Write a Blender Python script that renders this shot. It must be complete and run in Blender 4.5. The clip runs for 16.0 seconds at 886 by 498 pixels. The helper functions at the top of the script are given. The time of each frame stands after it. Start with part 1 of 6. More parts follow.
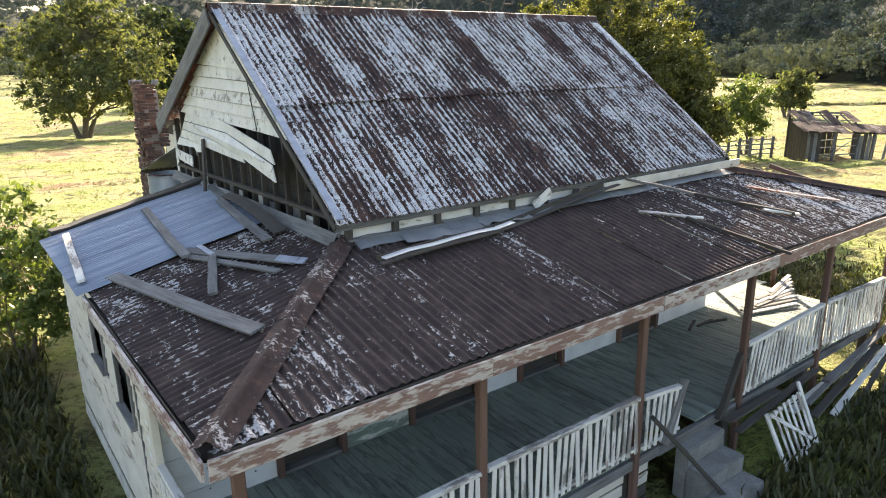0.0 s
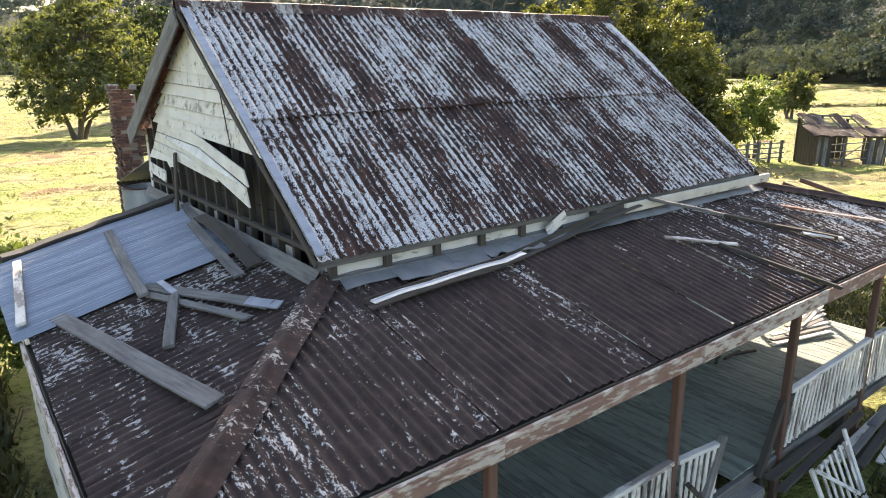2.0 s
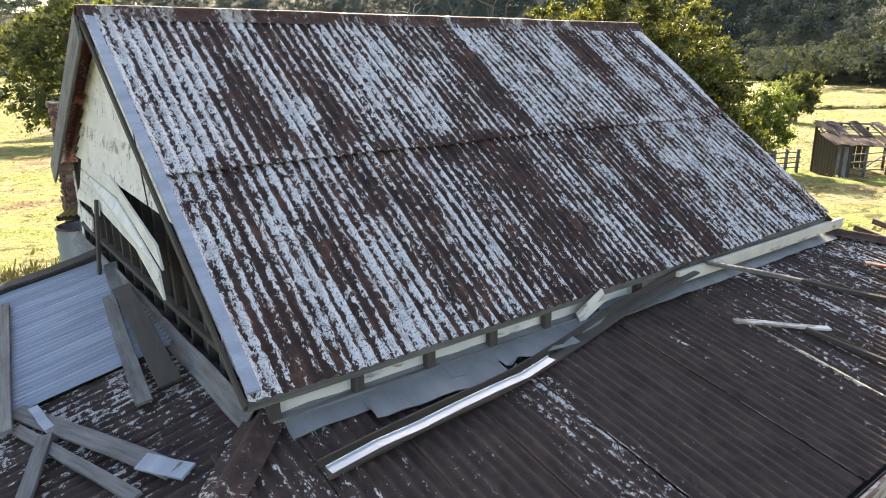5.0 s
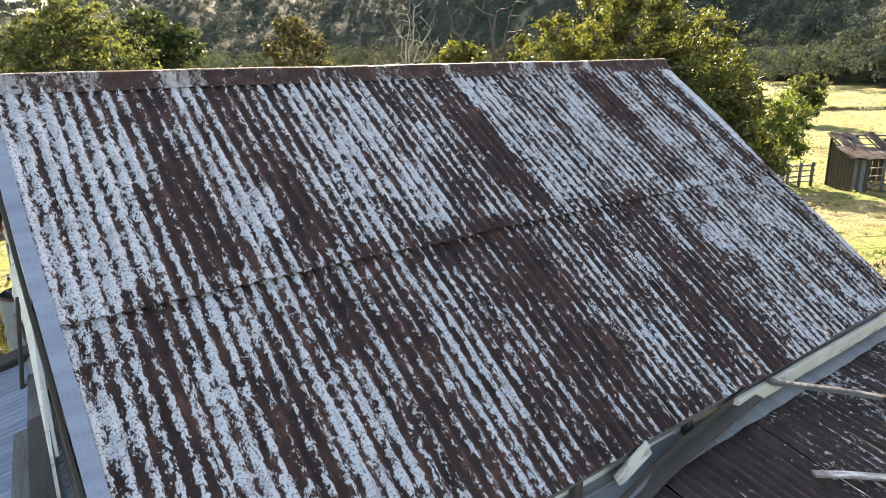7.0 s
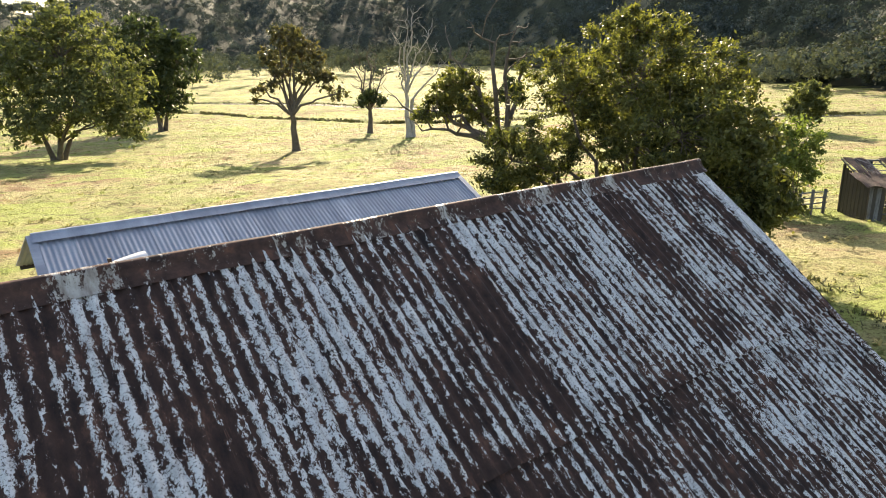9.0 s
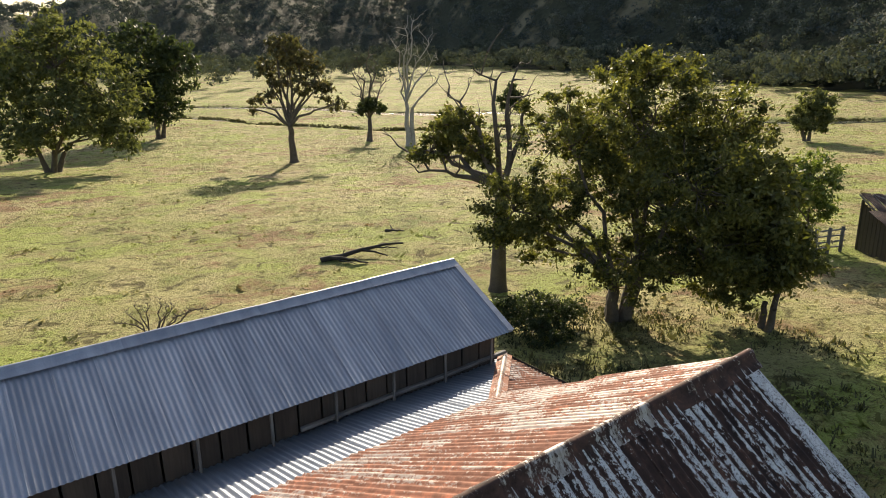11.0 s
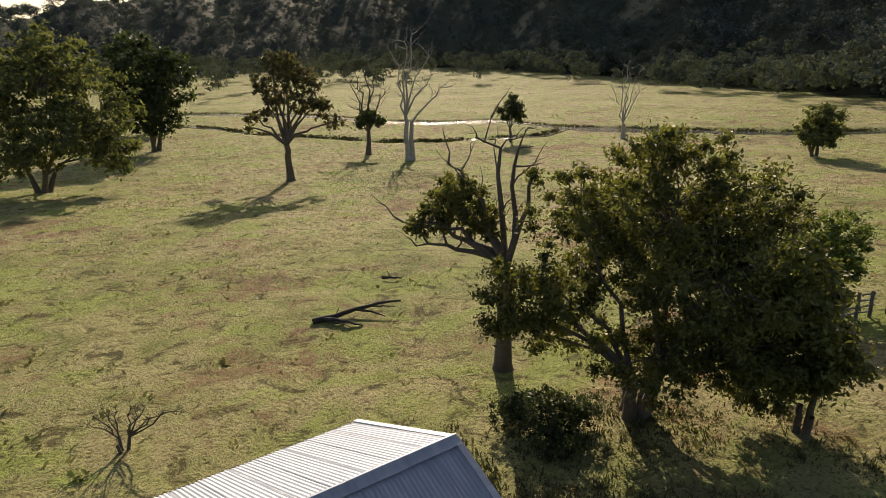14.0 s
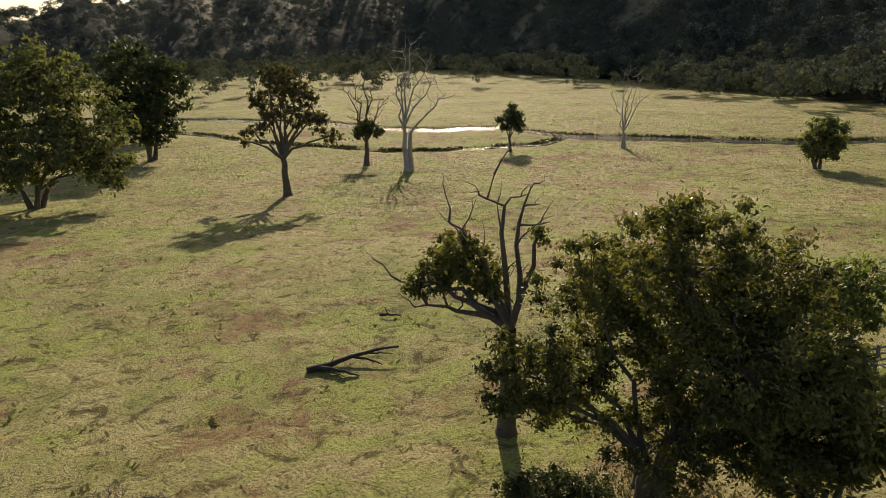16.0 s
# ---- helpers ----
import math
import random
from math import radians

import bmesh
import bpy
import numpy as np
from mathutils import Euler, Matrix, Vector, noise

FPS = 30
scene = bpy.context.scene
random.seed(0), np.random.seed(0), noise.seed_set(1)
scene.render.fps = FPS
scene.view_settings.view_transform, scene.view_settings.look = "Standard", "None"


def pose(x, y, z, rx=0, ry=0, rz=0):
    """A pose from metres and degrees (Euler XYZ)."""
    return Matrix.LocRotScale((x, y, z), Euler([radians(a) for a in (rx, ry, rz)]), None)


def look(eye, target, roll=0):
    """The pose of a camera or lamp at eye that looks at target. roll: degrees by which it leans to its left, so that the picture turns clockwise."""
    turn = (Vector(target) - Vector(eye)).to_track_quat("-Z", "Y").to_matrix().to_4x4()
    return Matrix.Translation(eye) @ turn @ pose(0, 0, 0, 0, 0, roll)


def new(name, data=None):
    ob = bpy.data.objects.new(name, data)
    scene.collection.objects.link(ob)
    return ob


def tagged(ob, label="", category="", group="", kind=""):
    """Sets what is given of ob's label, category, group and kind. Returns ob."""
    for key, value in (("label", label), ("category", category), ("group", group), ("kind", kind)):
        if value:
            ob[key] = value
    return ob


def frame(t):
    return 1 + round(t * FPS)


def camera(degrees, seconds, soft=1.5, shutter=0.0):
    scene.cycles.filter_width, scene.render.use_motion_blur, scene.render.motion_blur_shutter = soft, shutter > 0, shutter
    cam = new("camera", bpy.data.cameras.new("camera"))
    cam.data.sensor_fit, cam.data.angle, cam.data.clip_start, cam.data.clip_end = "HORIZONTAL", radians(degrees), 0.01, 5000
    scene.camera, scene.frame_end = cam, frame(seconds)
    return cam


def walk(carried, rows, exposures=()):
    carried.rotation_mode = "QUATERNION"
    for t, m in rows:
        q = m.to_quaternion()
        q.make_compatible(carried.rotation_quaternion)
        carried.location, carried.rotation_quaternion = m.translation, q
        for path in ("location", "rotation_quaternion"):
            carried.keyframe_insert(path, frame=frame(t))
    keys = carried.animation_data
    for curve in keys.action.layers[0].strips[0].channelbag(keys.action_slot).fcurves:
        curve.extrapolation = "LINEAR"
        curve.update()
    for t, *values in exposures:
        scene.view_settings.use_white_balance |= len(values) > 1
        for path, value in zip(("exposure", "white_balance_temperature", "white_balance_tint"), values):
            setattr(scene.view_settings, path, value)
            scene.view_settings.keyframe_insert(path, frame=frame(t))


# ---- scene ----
cam = camera(67.33, 16.0, soft=1.0)
TILT, LEAN, TURN = -15.776, 0.854, -37.081
ROWS = [
    (0.0, 0.377, -0.163, 7.134, -0.01, -0.00, 0.10),
    (0.5, 0.562, 0.092, 7.153, 0.03, 0.02, 0.04),
    (1.0, 0.760, 0.353, 7.170, 0.02, 0.02, 0.03),
    (1.5, 0.980, 0.641, 7.190, -0.03, 0.03, 0.02),
    (2.0, 1.208, 0.948, 7.209, -0.06, 0.03, 0.06),
    (2.5, 1.444, 1.278, 7.227, -0.11, 0.00, 0.05),
    (3.0, 1.714, 1.630, 7.269, -0.15, 0.05, 0.02),
    (3.5, 2.007, 2.004, 7.294, -0.15, 0.07, 0.01),
    (6.0, 3.389, 3.718, 7.745, -0.15, 0.08, 0.25),
    (6.5, 3.690, 4.098, 7.939, -0.12, 0.04, 0.30),
    (7.0, 3.997, 4.485, 8.155, -0.06, 0.06, 0.28),
    (7.5, 4.295, 4.884, 8.395, -0.12, 0.09, 0.31),
    (8.0, 4.607, 5.264, 8.673, -0.11, 0.01, 0.36),
    (8.5, 4.940, 5.666, 9.098, -0.12, 0.07, 0.41),
    (9.0, 5.297, 6.082, 9.522, -0.14, 0.08, 0.41),
    (9.5, 5.671, 6.532, 9.963, -0.13, 0.04, 0.37),
    (12.0, 7.786, 8.881, 12.227, -0.01, 0.05, 0.42),
    (12.5, 8.141, 9.349, 12.698, -0.03, 0.05, 0.40),
    (13.0, 8.479, 9.823, 13.166, -0.04, 0.07, 0.42),
    (13.5, 8.816, 10.284, 13.614, -0.07, 0.03, 0.47),
    (14.0, 9.185, 10.741, 14.074, -0.02, 0.03, 0.47),
    (14.5, 9.591, 11.203, 14.555, -0.01, 0.01, 0.45),
    (15.0, 9.928, 11.675, 15.055, -0.02, 0.03, 0.48),
    (15.5, 10.245, 12.130, 15.587, -0.08, 0.06, 0.48),
    (16.0, 10.544, 12.570, 16.136, -0.14, 0.07, 0.49),
]
walk(cam, [(t, pose(x, y, z) @ pose(0, 0, 0, TILT, LEAN, TURN) @ pose(0, 0, 0, 90 + pitch, roll, yaw)) for t, x, y, z, yaw, pitch, roll in ROWS],
     exposures=[(0.0, 2.17, 7600, 15), (3.5, 2.17, 7700, 15), (6.5, 2.27, 7900, 15), (8.5, 1.9, 7700, 13), (9.5, 1.52, 7900, 12), (12.0, 0.55, 7400, 14), (14.0, 0.28, 7700, 16), (16.0, 0.20, 7900, 18)])

# ---- light ----
SUN_AZ, SUN_EL = radians(38.5), radians(24.4)  # azimuth from +y towards +x
world = bpy.data.worlds.new("sky")
scene.world = world
world.use_nodes = True
wn = world.node_tree.nodes
wn.clear()
w_sky, w_bg, w_out = wn.new("ShaderNodeTexSky"), wn.new("ShaderNodeBackground"), wn.new("ShaderNodeOutputWorld")
w_sky.sky_type = "NISHITA"
w_sky.sun_disc = False
w_sky.sun_elevation, w_sky.sun_rotation = SUN_EL, SUN_AZ
w_sky.dust_density, w_sky.air_density = 1.5, 1.0
w_bg.inputs["Strength"].default_value = 0.11
world.node_tree.links.new(w_sky.outputs[0], w_bg.inputs[0])
world.node_tree.links.new(w_bg.outputs[0], w_out.inputs[0])
sun = new("sun", bpy.data.lights.new("sun", "SUN"))
sun.data.energy, sun.data.angle, sun.data.color = 5.0, radians(0.53), (1.0, 0.93, 0.80)
SUN_DIR = Vector((math.sin(SUN_AZ) * math.cos(SUN_EL), math.cos(SUN_AZ) * math.cos(SUN_EL), math.sin(SUN_EL)))
sun.matrix_world = look(SUN_DIR * 60, (0, 0, 0))


# ---- materials ----
def ramp_set(node, stops):
    el = node.color_ramp.elements
    while len(el) > 1:
        el.remove(el[-1])
    el[0].position, el[0].color = stops[0][0], (*stops[0][1], 1)
    for p, c in stops[1:]:
        e = el.new(p)
        e.color = (*c, 1)


class Mat:
    """A small builder of procedural node materials."""

    def __init__(self, name, rough=0.8, metal=0.0, spec=0.5):
        self.m = bpy.data.materials.new(name)
        self.m.use_nodes = True
        self.t = self.m.node_tree
        self.b = self.t.nodes["Principled BSDF"]
        self.b.inputs["Roughness"].default_value = rough
        self.b.inputs["Metallic"].default_value = metal
        self.b.inputs["Specular IOR Level"].default_value = spec
        self.co = self.t.nodes.new("ShaderNodeTexCoord").outputs["Object"]
        add, far = self.n("VectorMath"), self.n("VectorMath")
        far.operation = "SCALE"
        far.inputs[0].default_value = (37.0, 61.0, 23.0)
        self.link(self.n("ObjectInfo").outputs["Random"], far.inputs["Scale"])
        self.link(self.co, add.inputs[0])
        self.link(far.outputs[0], add.inputs[1])
        self.shifted = add.outputs[0]  # each object has its own stretch of grain

    def n(self, kind):
        return self.t.nodes.new("ShaderNode" + kind)

    def link(self, a, b):
        self.t.links.new(a, b)

    def pos(self, scale=(1, 1, 1), world_space=False):
        mp = self.n("Mapping")
        mp.inputs["Scale"].default_value = scale
        src = self.n("NewGeometry").outputs["Position"] if world_space else self.shifted
        self.link(src, mp.inputs[0])
        return mp.outputs[0]

    def noise(self, scale, detail=4, rough=0.55, stretch=(1, 1, 1), world_space=False, distort=0.0):
        nz = self.n("TexNoise")
        nz.inputs["Scale"].default_value, nz.inputs["Detail"].default_value = scale, detail
        nz.inputs["Roughness"].default_value, nz.inputs["Distortion"].default_value = rough, distort
        self.link(self.pos(stretch, world_space), nz.inputs["Vector"])
        return nz.outputs[0]

    def ramp(self, fac, stops):
        r = self.n("ValToRGB")
        ramp_set(r, stops)
        self.link(fac, r.inputs[0])
        return r.outputs[0]

    def math(self, op, a, b=0.0, clamp=False):
        k = self.n("Math")
        k.operation, k.use_clamp = op, clamp
        for s, v in zip(k.inputs, (a, b)):
            if isinstance(v, (int, float)):
                s.default_value = v
            else:
                self.link(v, s)
        return k.outputs[0]

    def mix(self, fac, a, b, mode="MIX"):
        k = self.n("MixRGB")
        k.blend_type = mode
        for s, v in zip(k.inputs, (fac, a, b)):
            if isinstance(v, (int, float)):
                s.default_value = v
            elif isinstance(v, tuple):
                s.default_value = (*v, 1)
            else:
                self.link(v, s)
        return k.outputs[0]

    def rand(self):
        return self.n("ObjectInfo").outputs["Random"]

    def island(self):
        return self.n("NewGeometry").outputs["Random Per Island"]

    def out(self, colour=None, rough=None, bump=None, dist=0.01, strength=0.5, metal=None):
        if colour is not None:
            if isinstance(colour, tuple):
                self.b.inputs["Base Color"].default_value = (*colour, 1)
            else:
                self.link(colour, self.b.inputs["Base Color"])
        if rough is not None:
            self.link(rough, self.b.inputs["Roughness"])
        if metal is not None:
            self.link(metal, self.b.inputs["Metallic"])
        if bump is not None:
            bp = self.n("Bump")
            bp.inputs["Distance"].default_value, bp.inputs["Strength"].default_value = dist, strength
            self.link(bump, bp.inputs["Height"])
            self.link(bp.outputs[0], self.b.inputs["Normal"])
        return self.m


def mat_rusted_iron(name, cover, rust_a, rust_b, zinc, crest=3.0, per_sheet=0.08, wide=0.6, metal=0.15, fleck_w=0.95):
    """Old corrugated iron: zinc or paint worn to rust in streaks and speckles down the slope."""
    k = Mat(name, 0.6, 0.0, 0.3)
    broad = k.noise(2.3, 5, 0.7, (1, 0.42, 0.42), True)
    column = k.noise(7.0, 3, 0.6, (1, 0.07, 0.07), True)
    fleck = k.noise(26.0, 5, 0.8, (1, 0.6, 0.6))
    sep = k.n("SeparateXYZ")
    k.link(k.co, sep.inputs[0])
    v = k.math("MULTIPLY", k.math("SUBTRACT", broad, 0.5), 1.5 * wide)
    v = k.math("ADD", v, k.math("MULTIPLY", k.math("SUBTRACT", column, 0.5), 0.55))
    v = k.math("ADD", v, k.math("MULTIPLY", k.math("SUBTRACT", fleck, 0.5), fleck_w))
    v = k.math("ADD", v, k.math("MULTIPLY", k.math("SUBTRACT", k.rand(), 0.5), per_sheet * 2))
    v = k.math("ADD", v, k.math("MULTIPLY", sep.outputs["Z"], crest))  # rust and dirt sit in the valleys; pale crests also carry sky reflection
    v = k.math("ADD", v, 0.5)
    mask = k.ramp(v, [(cover - 0.04, (0, 0, 0)), (cover + 0.04, (1, 1, 1))])
    rust = k.ramp(k.noise(5.0, 5, 0.7), [(0.3, rust_a), (0.56, rust_b), (0.72, tuple(c * f for c, f in zip(rust_b, (2.1, 1.7, 1.5))))])
    zn = k.ramp(k.noise(16.0, 4, 0.65, (1, 0.3, 0.3)), [(0.28, (zinc[0] * 0.42, zinc[1] * 0.36, zinc[2] * 0.33)), (0.7, zinc)])
    rough = k.ramp(mask, [(0, (0.82,) * 3), (1, (0.5,) * 3)])
    return k.out(k.mix(mask, rust, zn), rough, fleck, 0.004, 0.5, k.math("MULTIPLY", mask, metal))


def mat_wood(name, a, b, rough=0.85, paint=None, wear=0.5, scale=1.0, grain=(1, 1, 1)):
    """Weathered timber, grain along object x, with the remains of old paint."""
    k = Mat(name, rough)
    g = k.noise(22 * scale, 5, 0.65, (0.06, 1, 1))
    blot = k.noise(2.6 * scale, 4, 0.6, (0.35, 1, 1))
    col = k.mix(0.5, k.ramp(g, [(0.3, a), (0.7, b)]), k.ramp(blot, [(0.3, a), (0.75, b)]))
    col = k.mix(k.math("MULTIPLY", k.rand(), 0.35), col, tuple(c * 0.5 for c in a))
    if paint:
        pn = k.math("ADD", k.math("MULTIPLY", k.noise(7 * scale, 6, 0.7, (0.25, 1, 1)), 0.75), k.math("MULTIPLY", k.rand(), 0.12))
        pm = k.ramp(pn, [(wear - 0.03, (0, 0, 0)), (wear + 0.03, (1, 1, 1))])
        pc = k.ramp(k.noise(3 * scale, 3, 0.5), [(0.3, tuple(c * 0.8 for c in paint)), (0.7, paint)])
        col = k.mix(pm, col, pc)
    return k.out(col, None, g, 0.004, 0.5)


def mat_banded_iron(name, axis, span, bands, rust, zinc, crest, fleck_w, gain, bias=0.0, lower=None, split=0.0):
    """Corrugated iron whose rust runs down the slope in broad bands, placed to fit the camera's view.
    bands: (place, share of bare zinc) along the axis; lower: those of the sheets below the lap at height split."""
    k = Mat(name, 0.6, 0.0, 0.3)
    place = k.n("SeparateXYZ")
    k.link(k.n("NewGeometry").outputs["Position"], place.inputs[0])
    wob = k.noise(1.6, 4, 0.7, (1, 0.5, 0.5), True)
    along_ = k.math("ADD", place.outputs[axis], k.math("MULTIPLY", k.math("SUBTRACT", wob, 0.5), 0.55))
    u = k.math("DIVIDE", k.math("SUBTRACT", along_, span[0]), span[1] - span[0])

    def field(stops):
        return k.ramp(u, [((p - span[0]) / (span[1] - span[0]), (c, c, c)) for p, c in stops])

    bare = field(bands)
    if lower:
        h = k.math("MULTIPLY", k.math("SUBTRACT", place.outputs["Z"], split), 25.0, True)
        bare = k.mix(h, field(lower), bare)
    fleck = k.noise(30.0, 5, 0.74, (1, 0.5, 0.5), distort=0.3)
    column = k.noise(8.5, 3, 0.6, (1, 0.05, 0.05), True)
    blot = k.noise(3.4, 5, 0.68, (1, 0.55, 0.55), True)
    sep = k.n("SeparateXYZ")
    k.link(k.co, sep.inputs[0])
    v = k.math("MULTIPLY", k.math("SUBTRACT", bare, 0.5), gain)
    v = k.math("ADD", v, k.math("MULTIPLY", k.math("SUBTRACT", fleck, 0.5), fleck_w))
    v = k.math("ADD", v, k.math("MULTIPLY", k.math("SUBTRACT", column, 0.5), 0.75))
    v = k.math("ADD", v, k.math("MULTIPLY", k.math("SUBTRACT", blot, 0.5), 1.15))
    v = k.math("ADD", v, k.math("MULTIPLY", sep.outputs["Z"], crest))  # rust sits in the valleys; sky sheen is put into the paler crests
    v = k.math("ADD", v, 0.5 + bias)
    mask = k.ramp(v, [(0.475, (0, 0, 0)), (0.525, (1, 1, 1))])
    edge = k.ramp(v, [(0.30, (0, 0, 0)), (0.47, (0.8, 0.8, 0.8)), (0.53, (0, 0, 0))])
    tone = k.ramp(k.noise(6.0, 5, 0.72, (1, 0.5, 0.5)), [(0.32, rust[0]), (0.55, rust[1]), (0.72, rust[2])])
    tone = k.mix(k.math("MULTIPLY", edge, k.ramp(k.noise(2.1, 3, 0.6, world_space=True), [(0.42, (0, 0, 0)), (0.62, (1, 1, 1))])), tone, rust[2])
    zn = k.ramp(k.noise(13.0, 5, 0.7, (1, 0.35, 0.35)), [(0.27, tuple(c * 0.45 for c in zinc)), (0.47, tuple(c * 0.85 for c in zinc)), (0.7, zinc)])
    speck = k.noise(58.0, 3, 0.7)
    zn = k.mix(k.ramp(speck, [(0.54, (0, 0, 0)), (0.61, (0.85, 0.85, 0.85))]), zn, rust[1])
    rough = k.ramp(mask, [(0, (0.82,) * 3), (1, (0.48,) * 3)])
    return k.out(k.mix(mask, tone, zn), rough, fleck, 0.004, 0.5, k.math("MULTIPLY", mask, 0.15))


RUST_A, RUST_B, RUST_C = (0.016, 0.010, 0.010), (0.050, 0.027, 0.022), (0.130, 0.062, 0.044)
UPPER = [(4.20, 0.86), (5.11, 0.74), (5.36, 0.56), (5.50, 0.02), (5.70, 0.08), (5.87, 0.69), (6.18, 0.66), (6.34, 0.05), (6.56, 0.12), (6.74, 0.57), (7.15, 0.66), (7.87, 0.69), (8.03, 0.25), (8.28, 0.49), (8.64, 0.57), (8.82, 0.00), (9.15, 0.02),
         (9.30, 0.71), (9.92, 0.74), (10.17, 0.40), (10.43, 0.67), (11.25, 0.69), (11.56, 0.16), (11.81, 0.35), (12.02, 0.74), (12.53, 0.69), (12.72, 0.12), (12.91, 0.71), (13.24, 0.55), (13.40, 0.10), (13.55, 0.85)]
LOWER = [(4.30, 0.92), (4.65, 0.78), (4.85, 0.22), (5.06, 0.36), (5.31, 0.66), (5.72, 0.52), (6.03, 0.64), (6.44, 0.32), (6.80, 0.30), (7.10, 0.54), (7.46, 0.44), (7.87, 0.20), (8.28, 0.10), (8.69, 0.24), (9.10, 0.50), (9.51, 0.42), (10.02, 0.16),
         (10.43, 0.12), (10.74, 0.46), (11.25, 0.64), (11.76, 0.54), (12.37, 0.68), (12.99, 0.55), (13.40, 0.40), (13.60, 0.7)]
FRONT = [(1.7, 0.72), (2.15, 0.62), (2.4, 0.30), (2.75, 0.52), (3.1, 0.58), (3.35, 0.26), (3.8, 0.22), (4.1, 0.32), (4.65, 0.36), (4.9, 0.18), (6.2, 0.14), (6.5, 0.34), (6.85, 0.36), (7.1, 0.12), (8.6, 0.14), (9.5, 0.24),
         (10.1, 0.38), (10.5, 0.32), (11.2, 0.44), (11.6, 0.50), (11.9, 0.30), (12.5, 0.42), (13.4, 0.52), (16.4, 0.60)]
SIDEWAYS = [(4.7, 0.45), (5.3, 0.40), (5.9, 0.22), (6.6, 0.34), (7.2, 0.40), (7.9, 0.34), (8.5, 0.48), (9.0, 0.56), (9.4, 0.50), (9.8, 0.40), (13.3, 0.4)]
BROWN = ((0.022, 0.015, 0.0135), (0.050, 0.033, 0.0285), (0.080, 0.054, 0.045))
M_ROOF = mat_banded_iron("rusted_galvanised_iron", "X", (4.3, 13.8), UPPER, (RUST_A, RUST_B, RUST_C), (0.66, 0.66, 0.665), 13.0, 2.0, 0.52, -0.092, LOWER, 6.62)
M_VROOF = mat_banded_iron("brown_painted_iron", "X", (1.6, 16.5), FRONT, BROWN, (0.64, 0.62, 0.60), 5.0, 1.9, 0.95, -0.105)
M_VROOF_SIDE = mat_banded_iron("brown_painted_side_iron", "Y", (4.6, 13.4), SIDEWAYS, BROWN, (0.50, 0.48, 0.47), 7.5, 1.7, 0.80, -0.16)
M_RUSTROOF = mat_rusted_iron("rust_red_iron", 0.56, (0.13, 0.048, 0.028), (0.26, 0.11, 0.07), (0.58, 0.52, 0.48), 3.0, 0.08, 0.6)
M_CAP = mat_rusted_iron("rusted_ridge_capping", 0.60, RUST_A, (0.075, 0.040, 0.032), (0.52, 0.50, 0.47), 0.0, 0.12, 0.9, fleck_w=1.3)
M_HIP = mat_rusted_iron("rusted_hip_capping", 0.73, BROWN[0], (0.056, 0.034, 0.029), (0.60, 0.57, 0.54), 0.0, 0.05, 0.8, fleck_w=1.3)


def mat_zinc(name, a, b, rough=0.42):
    k = Mat(name, rough, 0.55)
    s = k.noise(4, 4, 0.6, (1, 0.15, 0.15))
    f = k.noise(60, 3, 0.6)
    col = k.mix(k.math("MULTIPLY", k.rand(), 0.35), k.ramp(k.mix(0.35, s, f), [(0.3, a), (0.7, b)]), tuple(c * 0.75 for c in a))
    return k.out(col, k.ramp(f, [(0.3, (rough * 0.85,) * 3), (0.7, (rough * 1.25,) * 3)]), f, 0.002, 0.3)


# darker, bluer zinc; on the wing it carries the near slope's shade
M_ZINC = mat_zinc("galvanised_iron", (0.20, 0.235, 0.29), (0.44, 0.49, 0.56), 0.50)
# brighter copy, with sunlight in its colour, for the wing's far slope
M_ZINC_BRIGHT = mat_zinc("pale_sunlit_galvanised_iron", (0.52, 0.55, 0.60), (0.70, 0.73, 0.78), 0.48)
M_LEAD = mat_zinc("dull_flashing", (0.20, 0.21, 0.22), (0.34, 0.35, 0.35), 0.7)
M_WOOD = mat_wood("grey_weathered_wood", (0.050, 0.048, 0.047), (0.30, 0.295, 0.285), scale=1.6)
M_WOOD_DARK = mat_wood("dark_weathered_wood", (0.035, 0.030, 0.026), (0.10, 0.085, 0.07))
M_WHITE = mat_wood("peeling_white_boards", (0.20, 0.18, 0.15), (0.38, 0.35, 0.31), 0.75, (0.74, 0.72, 0.67), 0.345)
M_CREAM = mat_wood("peeling_cream_boards", (0.20, 0.16, 0.12), (0.36, 0.30, 0.24), 0.75, (0.68, 0.63, 0.54), 0.34)
M_PICKET = mat_wood("worn_white_pickets", (0.22, 0.19, 0.17), (0.36, 0.32, 0.29), 0.8, (0.74, 0.71, 0.66), 0.38)
M_FASCIA = mat_wood("worn_pink_fascia", (0.17, 0.095, 0.078), (0.36, 0.23, 0.19), 0.8, (0.55, 0.49, 0.45), 0.44, 2.2)
M_POST = mat_wood("brown_post_paint", (0.10, 0.055, 0.042), (0.19, 0.105, 0.08), 0.75)
M_FLOOR = mat_wood("green_grey_floorboards", (0.09, 0.105, 0.092), (0.20, 0.225, 0.20), 0.7, (0.23, 0.275, 0.24), 0.40)
M_PANEL = mat_wood("white_wall_sheeting", (0.34, 0.33, 0.30), (0.46, 0.45, 0.42), 0.7, (0.74, 0.75, 0.74), 0.27)
M_GREEN = mat_wood("peeling_green_wall_paint", (0.13, 0.17, 0.14), (0.22, 0.27, 0.22), 0.8, (0.60, 0.62, 0.55), 0.44)


def mat_plain(name, a, b, scale=3.0, rough=0.9, bump=0.006, fine=40):
    k = Mat(name, rough)
    n1, n2 = k.noise(scale, 5, 0.6), k.noise(fine, 3, 0.6)
    return k.out(k.ramp(k.mix(0.4, n1, n2), [(0.3, a), (0.7, b)]), None, n2, bump, 0.6)


